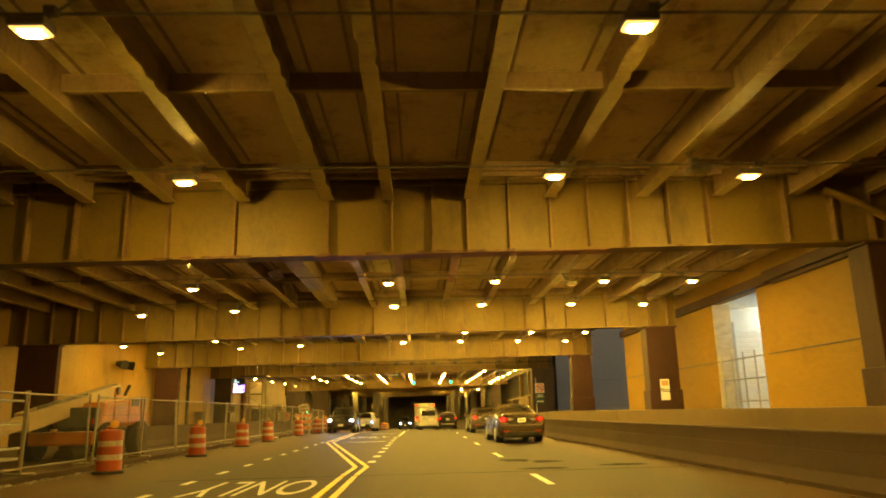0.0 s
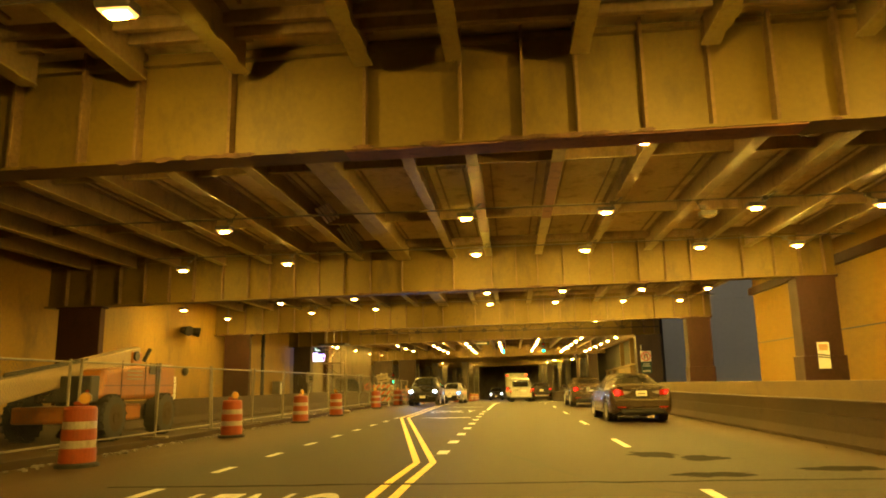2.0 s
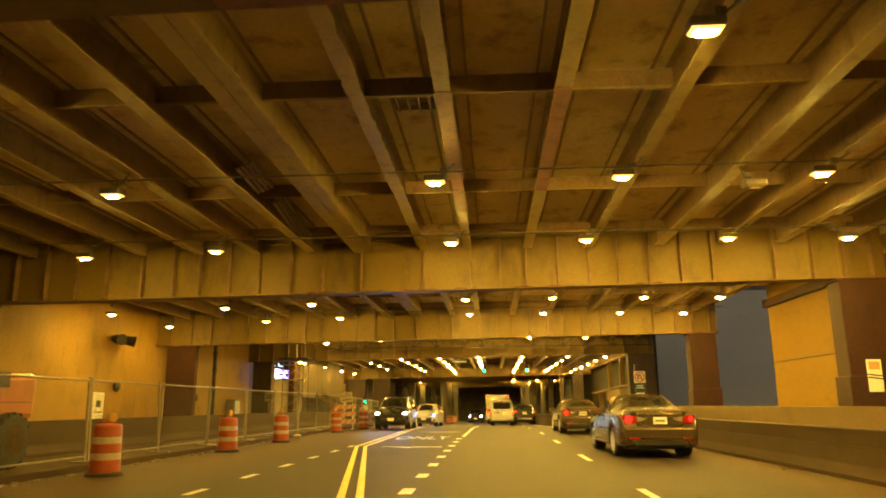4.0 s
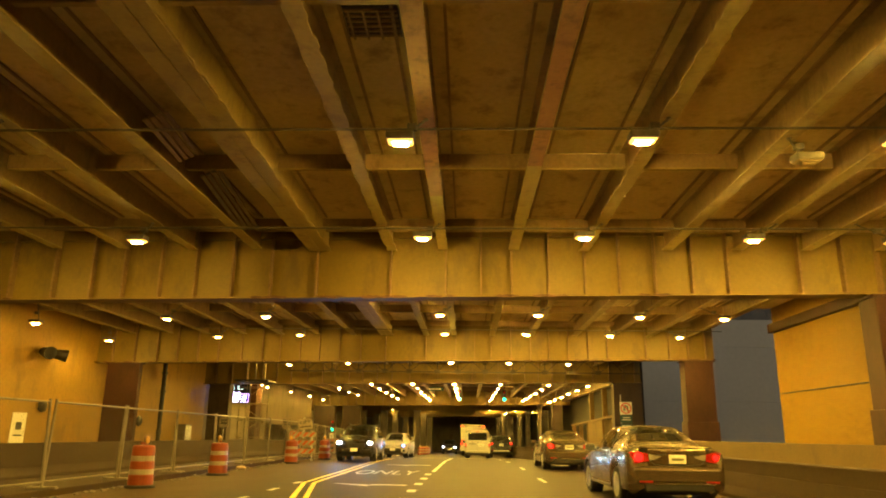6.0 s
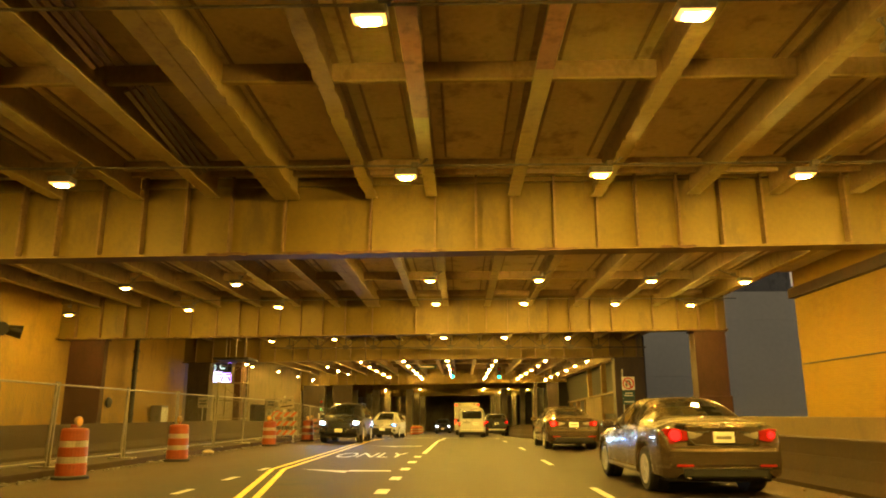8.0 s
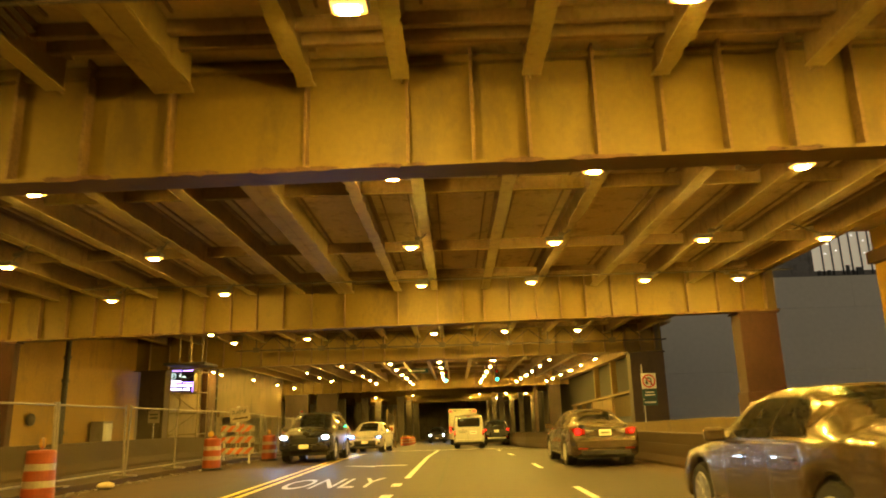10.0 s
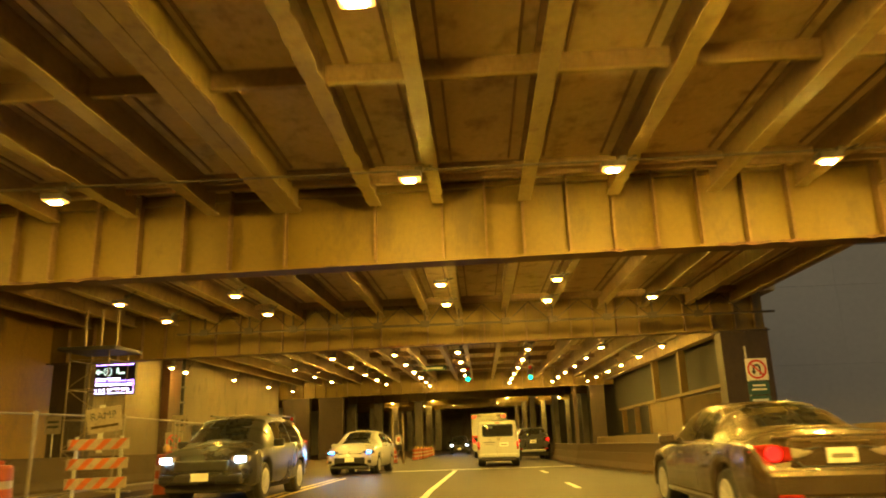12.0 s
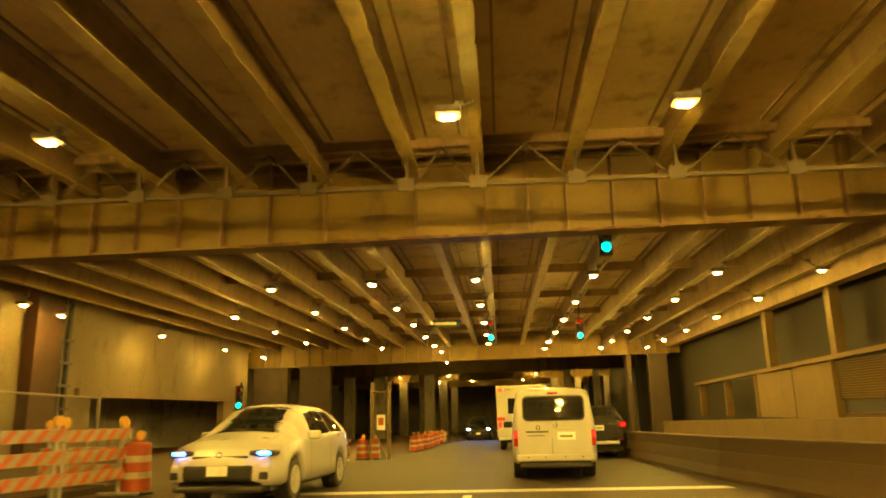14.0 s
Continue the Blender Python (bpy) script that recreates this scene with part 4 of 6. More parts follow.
# wire fence in panels on feet
def fence_panel(w=3.05, h=1.62):
    f = thing("fence_panel", (0, 0, 0), "temporary chain-link fence panel on a galvanised frame", "fence", "fence panels")
    for y in (0.03, w - 0.03):
        part("post", rod(bmesh.new(), (0, y, 0), (0, y, h + 0.06), 0.028, 8), FENCE_STEEL, f)
    for z in (0.12, h):
        part("rail", rod(bmesh.new(), (0, 0.03, z), (0, w - 0.03, z), 0.02, 6), FENCE_STEEL, f)
    verts, faces, s = [], [], 0.085
    t = 0.0016
    for k in range(-int(h / s) - 1, int(w / s) + 2):
        for sign in (1, -1):
            pts = []
            for z in (0.13, h - 0.01):
                pts.append((k * s + (z if sign > 0 else h - z), z))
            (ya, za), (yb, zb) = pts
            for lim in (0.04, w - 0.04):
                if (ya - lim) * (yb - lim) < 0:
                    zc = za + (zb - za) * (lim - ya) / (yb - ya)
                    if (ya < lim) == (lim < w / 2):
                        ya, za = lim, zc
                    else:
                        yb, zb = lim, zc
            if min(ya, yb) < 0.03 or max(ya, yb) > w - 0.03:
                continue
            i = len(verts)
            verts += [(0.004 * sign, ya - t, za), (0.004 * sign, ya + t, za), (0.004 * sign, yb + t, zb), (0.004 * sign, yb - t, zb), (0.004 * sign + 0.003, ya, za), (0.004 * sign + 0.003, yb, zb)]
            faces += [(i, i + 1, i + 2, i + 3), (i, i + 3, i + 5, i + 4), (i + 1, i + 4, i + 5, i + 2)]
    me = bpy.data.meshes.new("wire_mesh")
    me.from_pydata(verts, [], faces)
    me.materials.append(WIRE)
    ob = new("wire_mesh", me)
    ob.parent = f
    ob["label"] = "diagonal woven wire"
    for y in (0.03, w - 0.03):
        part("foot", boxed(-0.3, 0.3, y - 0.06, y + 0.06, -0.005, 0.03, bevel=0.01), FENCE_STEEL, f)
    return f


panel = fence_panel()
rng = random.Random(5)
for i in range(17):
    m = pose(-8.25 + rng.uniform(-0.06, 0.06), 8.2 + 3.1 * i, 0.135, 0, rng.uniform(-2.5, 2.0), rng.uniform(-0.7, 0.7))
    if i == 0:
        panel.matrix_basis = m
    else:
        copy_thing(panel, m)


# boom lift behind the fence
def boom_lift(at):
    b = thing("boom_lift", at, "orange boom lift with a cream boom, parked behind the fence", "boom lift")
    part("chassis", boxed(-0.85, 0.85, 0.4, 2.7, 0.40, 0.76, bevel=0.05), LIFT_ORANGE, b)
    part("axle_beam", boxed(-0.7, 0.7, 2.7, 3.7, 0.4, 0.7, bevel=0.04), BLACK_METAL, b)
    bm = bmesh.new()
    box(bm, 0.32, 0.95, 0.62, 4.3, 0.86, 1.86, bevel=0.12)
    for v in bm.verts:
        if v.co.z > 1.5 and v.co.y > 3.6:
            v.co.z -= 0.12
        if v.co.z > 1.5 and v.co.y < 0.9:
            v.co.y += 0.2
            v.co.z -= 0.3
    part("engine_cover", bm, LIFT_ORANGE, b, "rounded orange engine cover")
    part("tank_cover", boxed(-0.95, -0.32, 1.9, 3.9, 0.86, 1.7, bevel=0.12), LIFT_ORANGE, b)
    # solid block, black for the shade in the recess under the boom
    part("turret_recess", boxed(-0.3, 0.94, 0.3, 0.64, 0.84, 1.4, bevel=0.03), BLACK_METAL, b, "black block in place of the shaded recess under the boom")
    part("counterweight", boxed(-0.6, 0.6, 3.4, 4.0, 0.9, 1.6, bevel=0.1), LIFT_ORANGE, b)
    part("cover_seam", boxed(0.952, 0.962, 0.75, 4.1, 1.18, 1.195), BLACK_METAL, b)
    for y in (1.5, 2.6):
        part("hatch_seam", boxed(0.952, 0.962, y, y + 0.015, 0.95, 1.75), BLACK_METAL, b)
    part("vent", boxed(0.952, 0.97, 2.8, 3.4, 1.45, 1.72), BLACK_METAL, b)
    for i in range(3):
        part("writing_bar", boxed(0.952, 0.966, 1.75, 2.45, 1.32 + i * 0.09, 1.36 + i * 0.09), LIFT_CREAM, b)
    part("turntable", lathe(bmesh.new(), [(0.7, 0.76), (0.7, 0.87)], 24, pose(0, 1.9, 0)), BLACK_METAL, b)
    for x in (-0.95, 0.95):
        for y in (1.0, 3.45):
            s = 1 if x > 0 else -1
            w = part("wheel", lathe(bmesh.new(), [(0.30, -0.19), (0.46, -0.18), (0.50, -0.12), (0.50, 0.12), (0.46, 0.18), (0.30, 0.19)], 28, pose(x, y, 0.5, 0, 90, 0)), RUBBER, b)
            part("rim", lathe(bmesh.new(), [(0.05, 0.2), (0.12, 0.215), (0.13, 0.194), (0.22, 0.193), (0.265, 0.2), (0.298, 0.205)], 20, pose(x, y, 0.5, 0, 90 * s, 0)), ROAD_BARRIER, w)
            for k in range(18):
                a = 2 * math.pi * k / 18
                part("tread_lug", boxed(-0.03, 0.03, -0.185, 0.185, 0.47, 0.503, m=pose(x, y, 0.5, 0, 0, 90) @ pose(0, 0, 0, 0, math.degrees(a), 0)), RUBBER, w)
    bm = bmesh.new()
    m = Matrix.Translation((0.08, 3.5, 1.93)) @ pose(0, 0, 0, 9.5, 0, 0)
    box(bm, -0.18, 0.18, -5.4, 0.2, -0.25, 0.22, bevel=0.03, m=m)
    part("boom", bm, LIFT_CREAM, b, "long cream telescopic boom")
    bm = bmesh.new()
    box(bm, -0.12, 0.12, -7.4, -5.2, -0.15, 0.15, bevel=0.02, m=m)
    part("inner_boom", bm, LIFT_CREAM, b)
    part("boom_pivot", rod(bmesh.new(), (-0.25, 3.35, 1.93), (0.35, 3.35, 1.93), 0.12, 14), BLACK_METAL, b)
    part("lift_cylinder", rod(bmesh.new(), (0.05, 0.0, 0.95), (0.05, 1.9, 1.42), 0.07, 12), CHROME, b)
    part("hinge_bracket", boxed(-0.22, 0.3, 3.2, 3.72, 1.5, 2.04, bevel=0.04), LIFT_ORANGE, b)
    for k in range(3):
        part("boom_hose", rod(bmesh.new(), (0.28, -1.5, 1.36 + k * 0.03), (0.3, 1.2, 1.74 + k * 0.03), 0.014, 6), BLACK_METAL, b)
    part("exhaust_pipe", rod(bmesh.new(), (0.55, 3.3, 1.8), (0.62, 3.45, 2.1), 0.05, 10), BLACK_METAL, b)
    for y0, y1 in ((-4.6, -3.4),):
        for z in (0.5, 1.0, 1.5):
            part("basket_rail", rod(bmesh.new(), (-0.7, y0, z), (0.9, y0, z), 0.025, 6), GALV, b)
            part("basket_rail", rod(bmesh.new(), (0.9, y0, z), (0.9, y1, z), 0.025, 6), GALV, b)
        for x in (-0.7, 0.1, 0.9):
            part("basket_post", rod(bmesh.new(), (x, y0, 0.3), (x, y0, 1.5), 0.025, 6), GALV, b)
        part("basket_floor", boxed(-0.7, 0.9, y0, y1, 0.25, 0.3), GALV, b)
    part("red_lamp", boxed(0.86, 0.9, 0.25, 0.31, 0.95, 1.1), RED_PLASTIC, b)
    return b


boom_lift(pose(-9.8, 18.65, 0.13, 0, 0, 1.5))

# no-turn sign on its post
sign = thing("road_sign", (9.83, 58.4, 0), "white no-U-turn sign above a green name plate", "sign")
part("post", rod(bmesh.new(), (-0.3, 0.06, 0), (-0.3, 0.06, 4.0), 0.035, 8), GALV, sign)
plate = part("sign_plate", boxed(-0.38, 0.38, -0.012, 0.012, 2.78, 3.55, bevel=0.008), SIGN_WHITE, sign)


def ring(bm, cx, cz, r0, r1, y, seg=32):
    a = [bm.verts.new((cx + r0 * math.cos(2 * math.pi * i / seg), y, cz + r0 * math.sin(2 * math.pi * i / seg))) for i in range(seg)]
    b = [bm.verts.new((cx + r1 * math.cos(2 * math.pi * i / seg), y, cz + r1 * math.sin(2 * math.pi * i / seg))) for i in range(seg)]
    for i in range(seg):
        bm.faces.new((a[i], a[(i + 1) % seg], b[(i + 1) % seg], b[i]))
    return bm


def u_turn(parent, cx, cz, s, y):
    """A U-turn arrow under a red ring and bar."""
    bm = bmesh.new()
    inner, outer = [], []
    for k in range(13):
        a = math.pi * k / 12
        inner.append(bm.verts.new((cx + 0.075 * s * math.cos(a), y - 0.002, cz + 0.04 * s + 0.075 * s * math.sin(a))))
        outer.append(bm.verts.new((cx + 0.145 * s * math.cos(a), y - 0.002, cz + 0.04 * s + 0.145 * s * math.sin(a))))
    for k in range(12):
        bm.faces.new((inner[k], inner[k + 1], outer[k + 1], outer[k]))
    box(bm, cx + 0.075 * s, cx + 0.145 * s, y - 0.003, y, cz - 0.2 * s, cz + 0.04 * s), box(bm, cx - 0.145 * s, cx - 0.075 * s, y - 0.003, y, cz - 0.07 * s, cz + 0.04 * s)
    bm.faces.new([bm.verts.new((cx + a * s, y - 0.003, cz + b * s)) for a, b in ((-0.2, -0.07), (-0.02, -0.07), (-0.11, -0.19))])
    part("turn_arrow", bm, SIGN_BLACK, parent)
    bm = ring(bmesh.new(), cx, cz, 0.27 * s, 0.34 * s, y - 0.005)
    box(bm, -0.03 * s, 0.03 * s, -0.001, 0.001, -0.27 * s, 0.27 * s, m=Matrix.Translation((cx, y - 0.006, cz)) @ pose(0, 0, 0, 0, -45, 0))
    part("prohibition_ring", bm, SIGN_RED, parent)


u_turn(plate, 0, 3.165, 1.0, -0.014)
name_plate = part("name_plate", boxed(-0.38, 0.36, -0.012, 0.012, 2.28, 2.74, bevel=0.008), SIGN_GREEN, sign, "dark green plate")
for z, w in ((2.60, 0.22), (2.46, 0.26)):
    part("writing_bar", boxed(-w, w, -0.018, -0.0125, z - 0.03, z + 0.03), SIGN_WHITE, name_plate)
lower_plate = part("lower_plate", boxed(-0.38, 0.36, -0.012, 0.012, 1.94, 2.24, bevel=0.008), SIGN_GREEN, sign)
part("writing_bar", boxed(-0.28, 0.28, -0.018, -0.0125, 2.06, 2.13), SIGN_WHITE, lower_plate)

TAN_PATCH = surface("faded_print", (0.42, 0.26, 0.10), (0.55, 0.36, 0.16), 0.5, big=5, fine=30, bump=0.02)
notice = thing("wall_notice", (10.78, 30.545, 1.3), "pale notice board fixed to the column", "notice")
part("board", boxed(-0.2, 0.2, -0.03, 0.0, 0, 0.9, bevel=0.01), SIGN_WHITE, notice)
for z in (0.38, 0.46):
    part("dark_line", boxed(-0.2, 0.2, -0.036, -0.031, -0.02, 0.02, m=pose(0, 0, z, 0, 8, 0)), SIGN_BLACK, notice)
part("orange_patch", boxed(-0.15, 0.15, -0.034, -0.0302, 0.62, 0.84), TAN_PATCH, notice)
notice.matrix_basis = Matrix.Translation((10.72, 30.485, 1.5))
notice2 = thing("door_notice", (-18.19, 41.5, 0.68), "white notice with a dark figure sign on the wall", "notice")
part("board", boxed(-0.01, 0.03, -0.46, 0.46, 0.0, 1.22, bevel=0.01), SIGN_WHITE, notice2)
part("writing_bar", boxed(0.031, 0.036, -0.2, 0.18, 0.55, 0.85), SIGN_BLACK, notice2)
part("writing_bar", boxed(0.031, 0.036, -0.28, 0.28, 0.3, 0.36), SIGN_BLACK, notice2)

# lit parking sign on the wall
def lettering(text, width, height, material, parent, m, name="lettering"):
    cu = bpy.data.curves.new(name, "FONT")
    cu.body, cu.align_x, cu.align_y, cu.size = text, "CENTER", "CENTER", 1.0
    tmp = new(name, cu)
    bpy.context.view_layer.update()
    me = bpy.data.meshes.new_from_object(tmp)
    bpy.data.objects.remove(tmp)
    xs, ys = [v.co.x for v in me.vertices], [v.co.y for v in me.vertices]
    for v in me.vertices:
        v.co.x, v.co.y = (v.co.x - (max(xs) + min(xs)) / 2) * width / (max(xs) - min(xs)), (v.co.y - (max(ys) + min(ys)) / 2) * height / (max(ys) - min(ys))
    me.materials.append(material)
    ob = new(name, me)
    ob.matrix_basis = m
    ob.parent = parent
    return ob


led = thing("parking_sign", (-16.98, 64.75, 0), "lit electronic parking sign with arrow, bracketed to the wall", "sign")
case = part("sign_case", boxed(-0.98, 0.98, 0.0, 0.22, 3.3, 4.75, bevel=0.02), BLACK_METAL, led)
LED_WHITE, LED_BLUE, LED_GREEN = glow("white_led", (0.62, 0.55, 1.0), 12), glow("blue_led", (0.32, 0.18, 1.0), 14), glow("green_white_led", (0.65, 0.95, 0.75), 2.2)
part("ring_light", ring(bmesh.new(), -0.32, 4.36, 0.17, 0.2, -0.006), LED_GREEN, case)
lettering("P", 0.13, 0.2, LED_GREEN, case, pose(-0.32, -0.006, 4.36, 90, 0, 0), "letter_p")
bm = bmesh.new()
bm.faces.new([bm.verts.new((x, -0.006, z)) for x, z in ((-0.92, 4.36), (-0.74, 4.5), (-0.74, 4.40), (-0.58, 4.40), (-0.58, 4.32), (-0.74, 4.32), (-0.74, 4.22))])
part("arrow_light", bm, LED_GREEN, case)
for x0, x1, z0, z1, mt in ((0.1, 0.2, 4.3, 4.52, LED_GREEN), (0.2, 0.5, 4.26, 4.33, LED_GREEN), (-0.9, 0.9, 4.66, 4.7, LED_BLUE), (-0.85, 0.3, 4.02, 4.06, LED_WHITE), (-0.92, 0.92, 3.38, 3.41, LED_WHITE), (-0.92, 0.92, 3.93, 3.96, LED_BLUE), (-0.95, -0.93, 3.38, 3.96, LED_BLUE), (0.93, 0.95, 3.38, 3.96, LED_BLUE)):
    part("light_bar", boxed(x0, x1, -0.012, -0.004, z0, z1), mt, case)
rng = random.Random(8)
for z in (3.50, 3.72):
    x = -0.86
    while x < 0.8:
        w = rng.uniform(0.05, 0.1)
        part("light_bar", boxed(x, x + w, -0.012, -0.004, z + rng.choice((0, 0.02)), z + 0.11), LED_WHITE, case)
        x += w + (0.12 if rng.random() < 0.18 else 0.03)
for z in (3.6, 4.5):
    part("bracket", boxed(-1.22, -0.97, 0.06, 0.16, z, z + 0.1, bevel=0.01), BLACK_METAL, led)

# scaffold tower behind the fence
SCAFFOLD = surface("tan_scaffold_steel", (0.132, 0.104, 0.0605), (0.204, 0.162, 0.0935), 0.5, metal=0.3, big=3, fine=20, bump=0.2, stain=(0.12, 0.07, 0.04), stain_amount=0.6)


def scaffold(at, w, d, h, label, boards=True):
    tower = thing("scaffold_tower", at, label, "scaffold")
    for x in (0, w):
        for y in (0, d):
            part("standard", rod(bmesh.new(), (x, y, 0), (x, y, h), 0.03, 8), SCAFFOLD, tower)
    n = int(h / 0.95)
    for k in range(1, n + 1):
        z = k * h / (n + 0.3)
        for a, b in (((0, 0), (w, 0)), ((0, d), (w, d)), ((0, 0), (0, d)), ((w, 0), (w, d))):
            part("ledger", rod(bmesh.new(), (*a, z), (*b, z), 0.022, 6), SCAFFOLD, tower)
    for k in range(n):
        z0, z1 = k * h / (n + 0.3) + 0.05, (k + 1) * h / (n + 0.3)
        part("brace", rod(bmesh.new(), (0 if k % 2 else w, 0, z0), (w if k % 2 else 0, 0, z1), 0.016, 6), SCAFFOLD, tower)
    for x in (0, w):
        for y in (0, d):
            part("base_plate", boxed(x - 0.08, x + 0.08, y - 0.08, y + 0.08, -0.002, 0.015), SCAFFOLD, tower)
    if boards:
        part("canopy", boxed(-0.3, w + 0.35, -0.3, d + 0.3, h, h + 0.13, bevel=0.02), BLACK_METAL, tower, "dark plank canopy")
        for k in range(3):
            part("shore_pipe", rod(bmesh.new(), (0.1 + k * w * 0.42, d / 2, h + 0.13), (0.1 + k * w * 0.42, d / 2, h + 1.5), 0.05, 8), SCAFFOLD, tower)
    return tower


scaffold((-13.75, 55.6, 0.13), 1.35, 1.3, 4.2, "tan steel scaffold tower with a dark plank canopy")
mast = scaffold((-4.95, 72.0, 0), 0.58, 0.5, 2.62, "slim lattice tower with a small warning plate", False)
part("warning_plate", boxed(0.2, 0.5, -0.06, -0.04, 1.0, 1.5, bevel=0.005), SIGN_WHITE, mast)
part("warning_patch", boxed(0.26, 0.44, -0.068, -0.0605, 1.15, 1.4), REFLECT_ORANGE, mast)


# traffic signals
def signal(name, at, label, box_down=True):
    s = thing(name, at, label, "traffic light", "traffic lights")
    part("signal_head", boxed(-0.18, 0.18, -0.1, 0.12, -0.55, 0.55, bevel=0.03), BLACK_METAL, s)
    for i, mt in enumerate((GREEN_GLOW, BLACK_METAL, RED_PLASTIC)):
        z = -0.34 + 0.34 * i
        part("signal_lens", lathe(bmesh.new(), [(0.12, 0.0), (0.11, 0.02), (0.06, 0.035)], 18, pose(0, -0.105, z, 90, 0, 0)), mt, s, "glowing green lens" if i == 0 else "")
        part("visor", lathe(bmesh.new(), [(0.145, 0.0), (0.145, 0.14), (0.138, 0.14), (0.138, 0.0)], 18, pose(0, -0.1, z, 90, 0, 0)), BLACK_METAL, s)
    return s


for x, y, z in ((2.46, 66.0, 5.64), (-0.85, 82.0, 4.95), (3.45, 82.0, 4.93)):
    s = signal("traffic_light", (x, y, z), "traffic light hung from the deck, showing green")
    part("drop_pipe", rod(bmesh.new(), (0, 0.02, 0.5), (0, 0.02, 6.46 - z), 0.03, 8), BLACK_METAL, s)
s = signal("traffic_light", (-12.6, 80.0, 2.526), "pole-mounted traffic light showing green at the corner")
part("pole", rod(bmesh.new(), (0, 0.16, -2.526), (0, 0.16, 0.7), 0.05, 10), BLACK_METAL, s)
part("notice_plate", boxed(-0.25, 0.25, -0.02, 0.0, -1.15, -0.65, bevel=0.01), SIGN_WHITE, s)

street = thing("street_sign", (-3.3, 84.5, 0), "small dark green street name plate hung from the deck", "sign")
part("plate", boxed(-0.85, 0.85, -0.015, 0.015, 5.5, 5.86, bevel=0.01), SIGN_GREEN, street)
part("writing_bar", boxed(-0.6, 0.6, -0.022, -0.0155, 5.62, 5.74), SIGN_WHITE, street)
for x in (-0.7, 0.7):
    part("hanger", rod(bmesh.new(), (x, 0, 5.84), (x, 0, 6.46), 0.015, 6), BLACK_METAL, street)


# striped barricades
def barricade(at, w=1.8, label="barricade with orange and white striped boards", h=1.18, lamps=True):
    b = thing("barricade", at, label, "barricade", "striped barricades")
    for x in (-w / 2 + 0.15, w / 2 - 0.15):
        part("upright", boxed(x - 0.03, x + 0.03, -0.03, 0.03, 0.0, h + 0.03, bevel=0.005), GALV, b)
        part("foot", boxed(x - 0.04, x + 0.04, -0.4, 0.4, 0.0, 0.05, bevel=0.01), GALV, b)
    for k in range(3):
        z = h * (0.24 + 0.29 * k)
        t = h * 0.165
        board = part("board", boxed(-w / 2, w / 2, -0.06, -0.035, z, z + t, bevel=0.006), REFLECT_WHITE, b)
        x = -w / 2 - 0.1
        while x < w / 2 - 0.1:
            bm = bmesh.new()
            pts = [(x, z + 0.004), (x + 0.14, z + 0.004), (x + 0.32, z + t - 0.004), (x + 0.18, z + t - 0.004)]
            bm.faces.new([bm.verts.new((min(max(px, -w / 2 + 0.003), w / 2 - 0.003), -0.0635, pz)) for px, pz in pts])
            part("stripe", bm, REFLECT_ORANGE, board)
            x += 0.3
    if lamps:
        for x in (-w / 2 + 0.15, w / 2 - 0.15):
            part("warning_lamp", lathe(bmesh.new(), [(0.04, -0.04), (0.09, -0.03), (0.09, 0.03), (0.04, 0.04)], 16, pose(x, -0.02, h + 0.1, 90, 0, 0)), LAMP_LENS, b)
    return b


first = barricade(pose(-7.68, 57.7, 0, 0, 0, 78), 1.75)
for x, y, r in ((-7.42, 59.3, 82), (-8.9, 61.6, 12)):
    copy_thing(first, pose(x, y, 0, 0, 0, r))
small = barricade(pose(-7.75, 71.4, 0, 0, 0, 3), 1.3, "low barricade with bright orange and white boards", 0.74, False)
for x, y, r in ((-6.18, 71.4, -2), (-4.9, 97.0, -14)):
    copy_thing(small, pose(x, y, 0, 0, 0, r))
RAMP_TILT = Matrix.Translation((0.05, 0, 1.7)) @ pose(0, 0, 0, 0, -8, 0) @ Matrix.Translation((0, 0, -1.7))
leaning = barricade(pose(-7.8, 46.9, 0, 0, 0, 16), 1.15, "battered barricade carrying a hand-lettered ramp board", 1.3, False)
ramp = part("ramp_board", boxed(-0.33, 0.33, -0.02, 0.0, 1.4, 1.9, bevel=0.006, m=RAMP_TILT), BOARD_WHITE, leaning, "weathered white board reading RAMP")
part("board_stay", boxed(-0.05, 0.05, 0.0, 0.035, 1.0, 1.95), GALV, leaning)
lettering("RAMP", 0.48, 0.15, SIGN_BLACK, ramp, RAMP_TILT @ pose(0, -0.024, 1.74, 90, 0, 0), "ramp_lettering")
part("writing_bar", boxed(-0.26, 0.26, -0.028, -0.0205, 1.5, 1.55, m=RAMP_TILT), ROAD_BARRIER, ramp)

# small signs on posts behind the fence
for x, y, h, r, u in ((-10.76, 57.3, 1.5, 8, True), (-15.2, 57.4, 2.2, 0, False), (-12.1, 60.8, 2.25, -8, False)):
    st = thing("temporary_sign", pose(x, y, 0.13, 0, 0, r), "white temporary sign on a thin steel post", "sign", "temporary signs")
    part("post", rod(bmesh.new(), (0, 0.03, 0), (0, 0.03, h), 0.022, 6), GALV, st)
    p2 = part("plate", boxed(-0.29, 0.29, -0.01, 0.01, h - 0.62, h, bevel=0.006), BOARD_WHITE, st)
    part("base", boxed(-0.3, 0.3, -0.3, 0.3, 0, 0.05, bevel=0.01), RUBBER, st)
    if u:
        u_turn(p2, 0, h - 0.31, 0.7, -0.012)
    else:
        for z in (h - 0.25, h - 0.42):
            part("writing_bar", boxed(-0.2, 0.2, -0.016, -0.011, z, z + 0.09), SIGN_BLACK, p2)

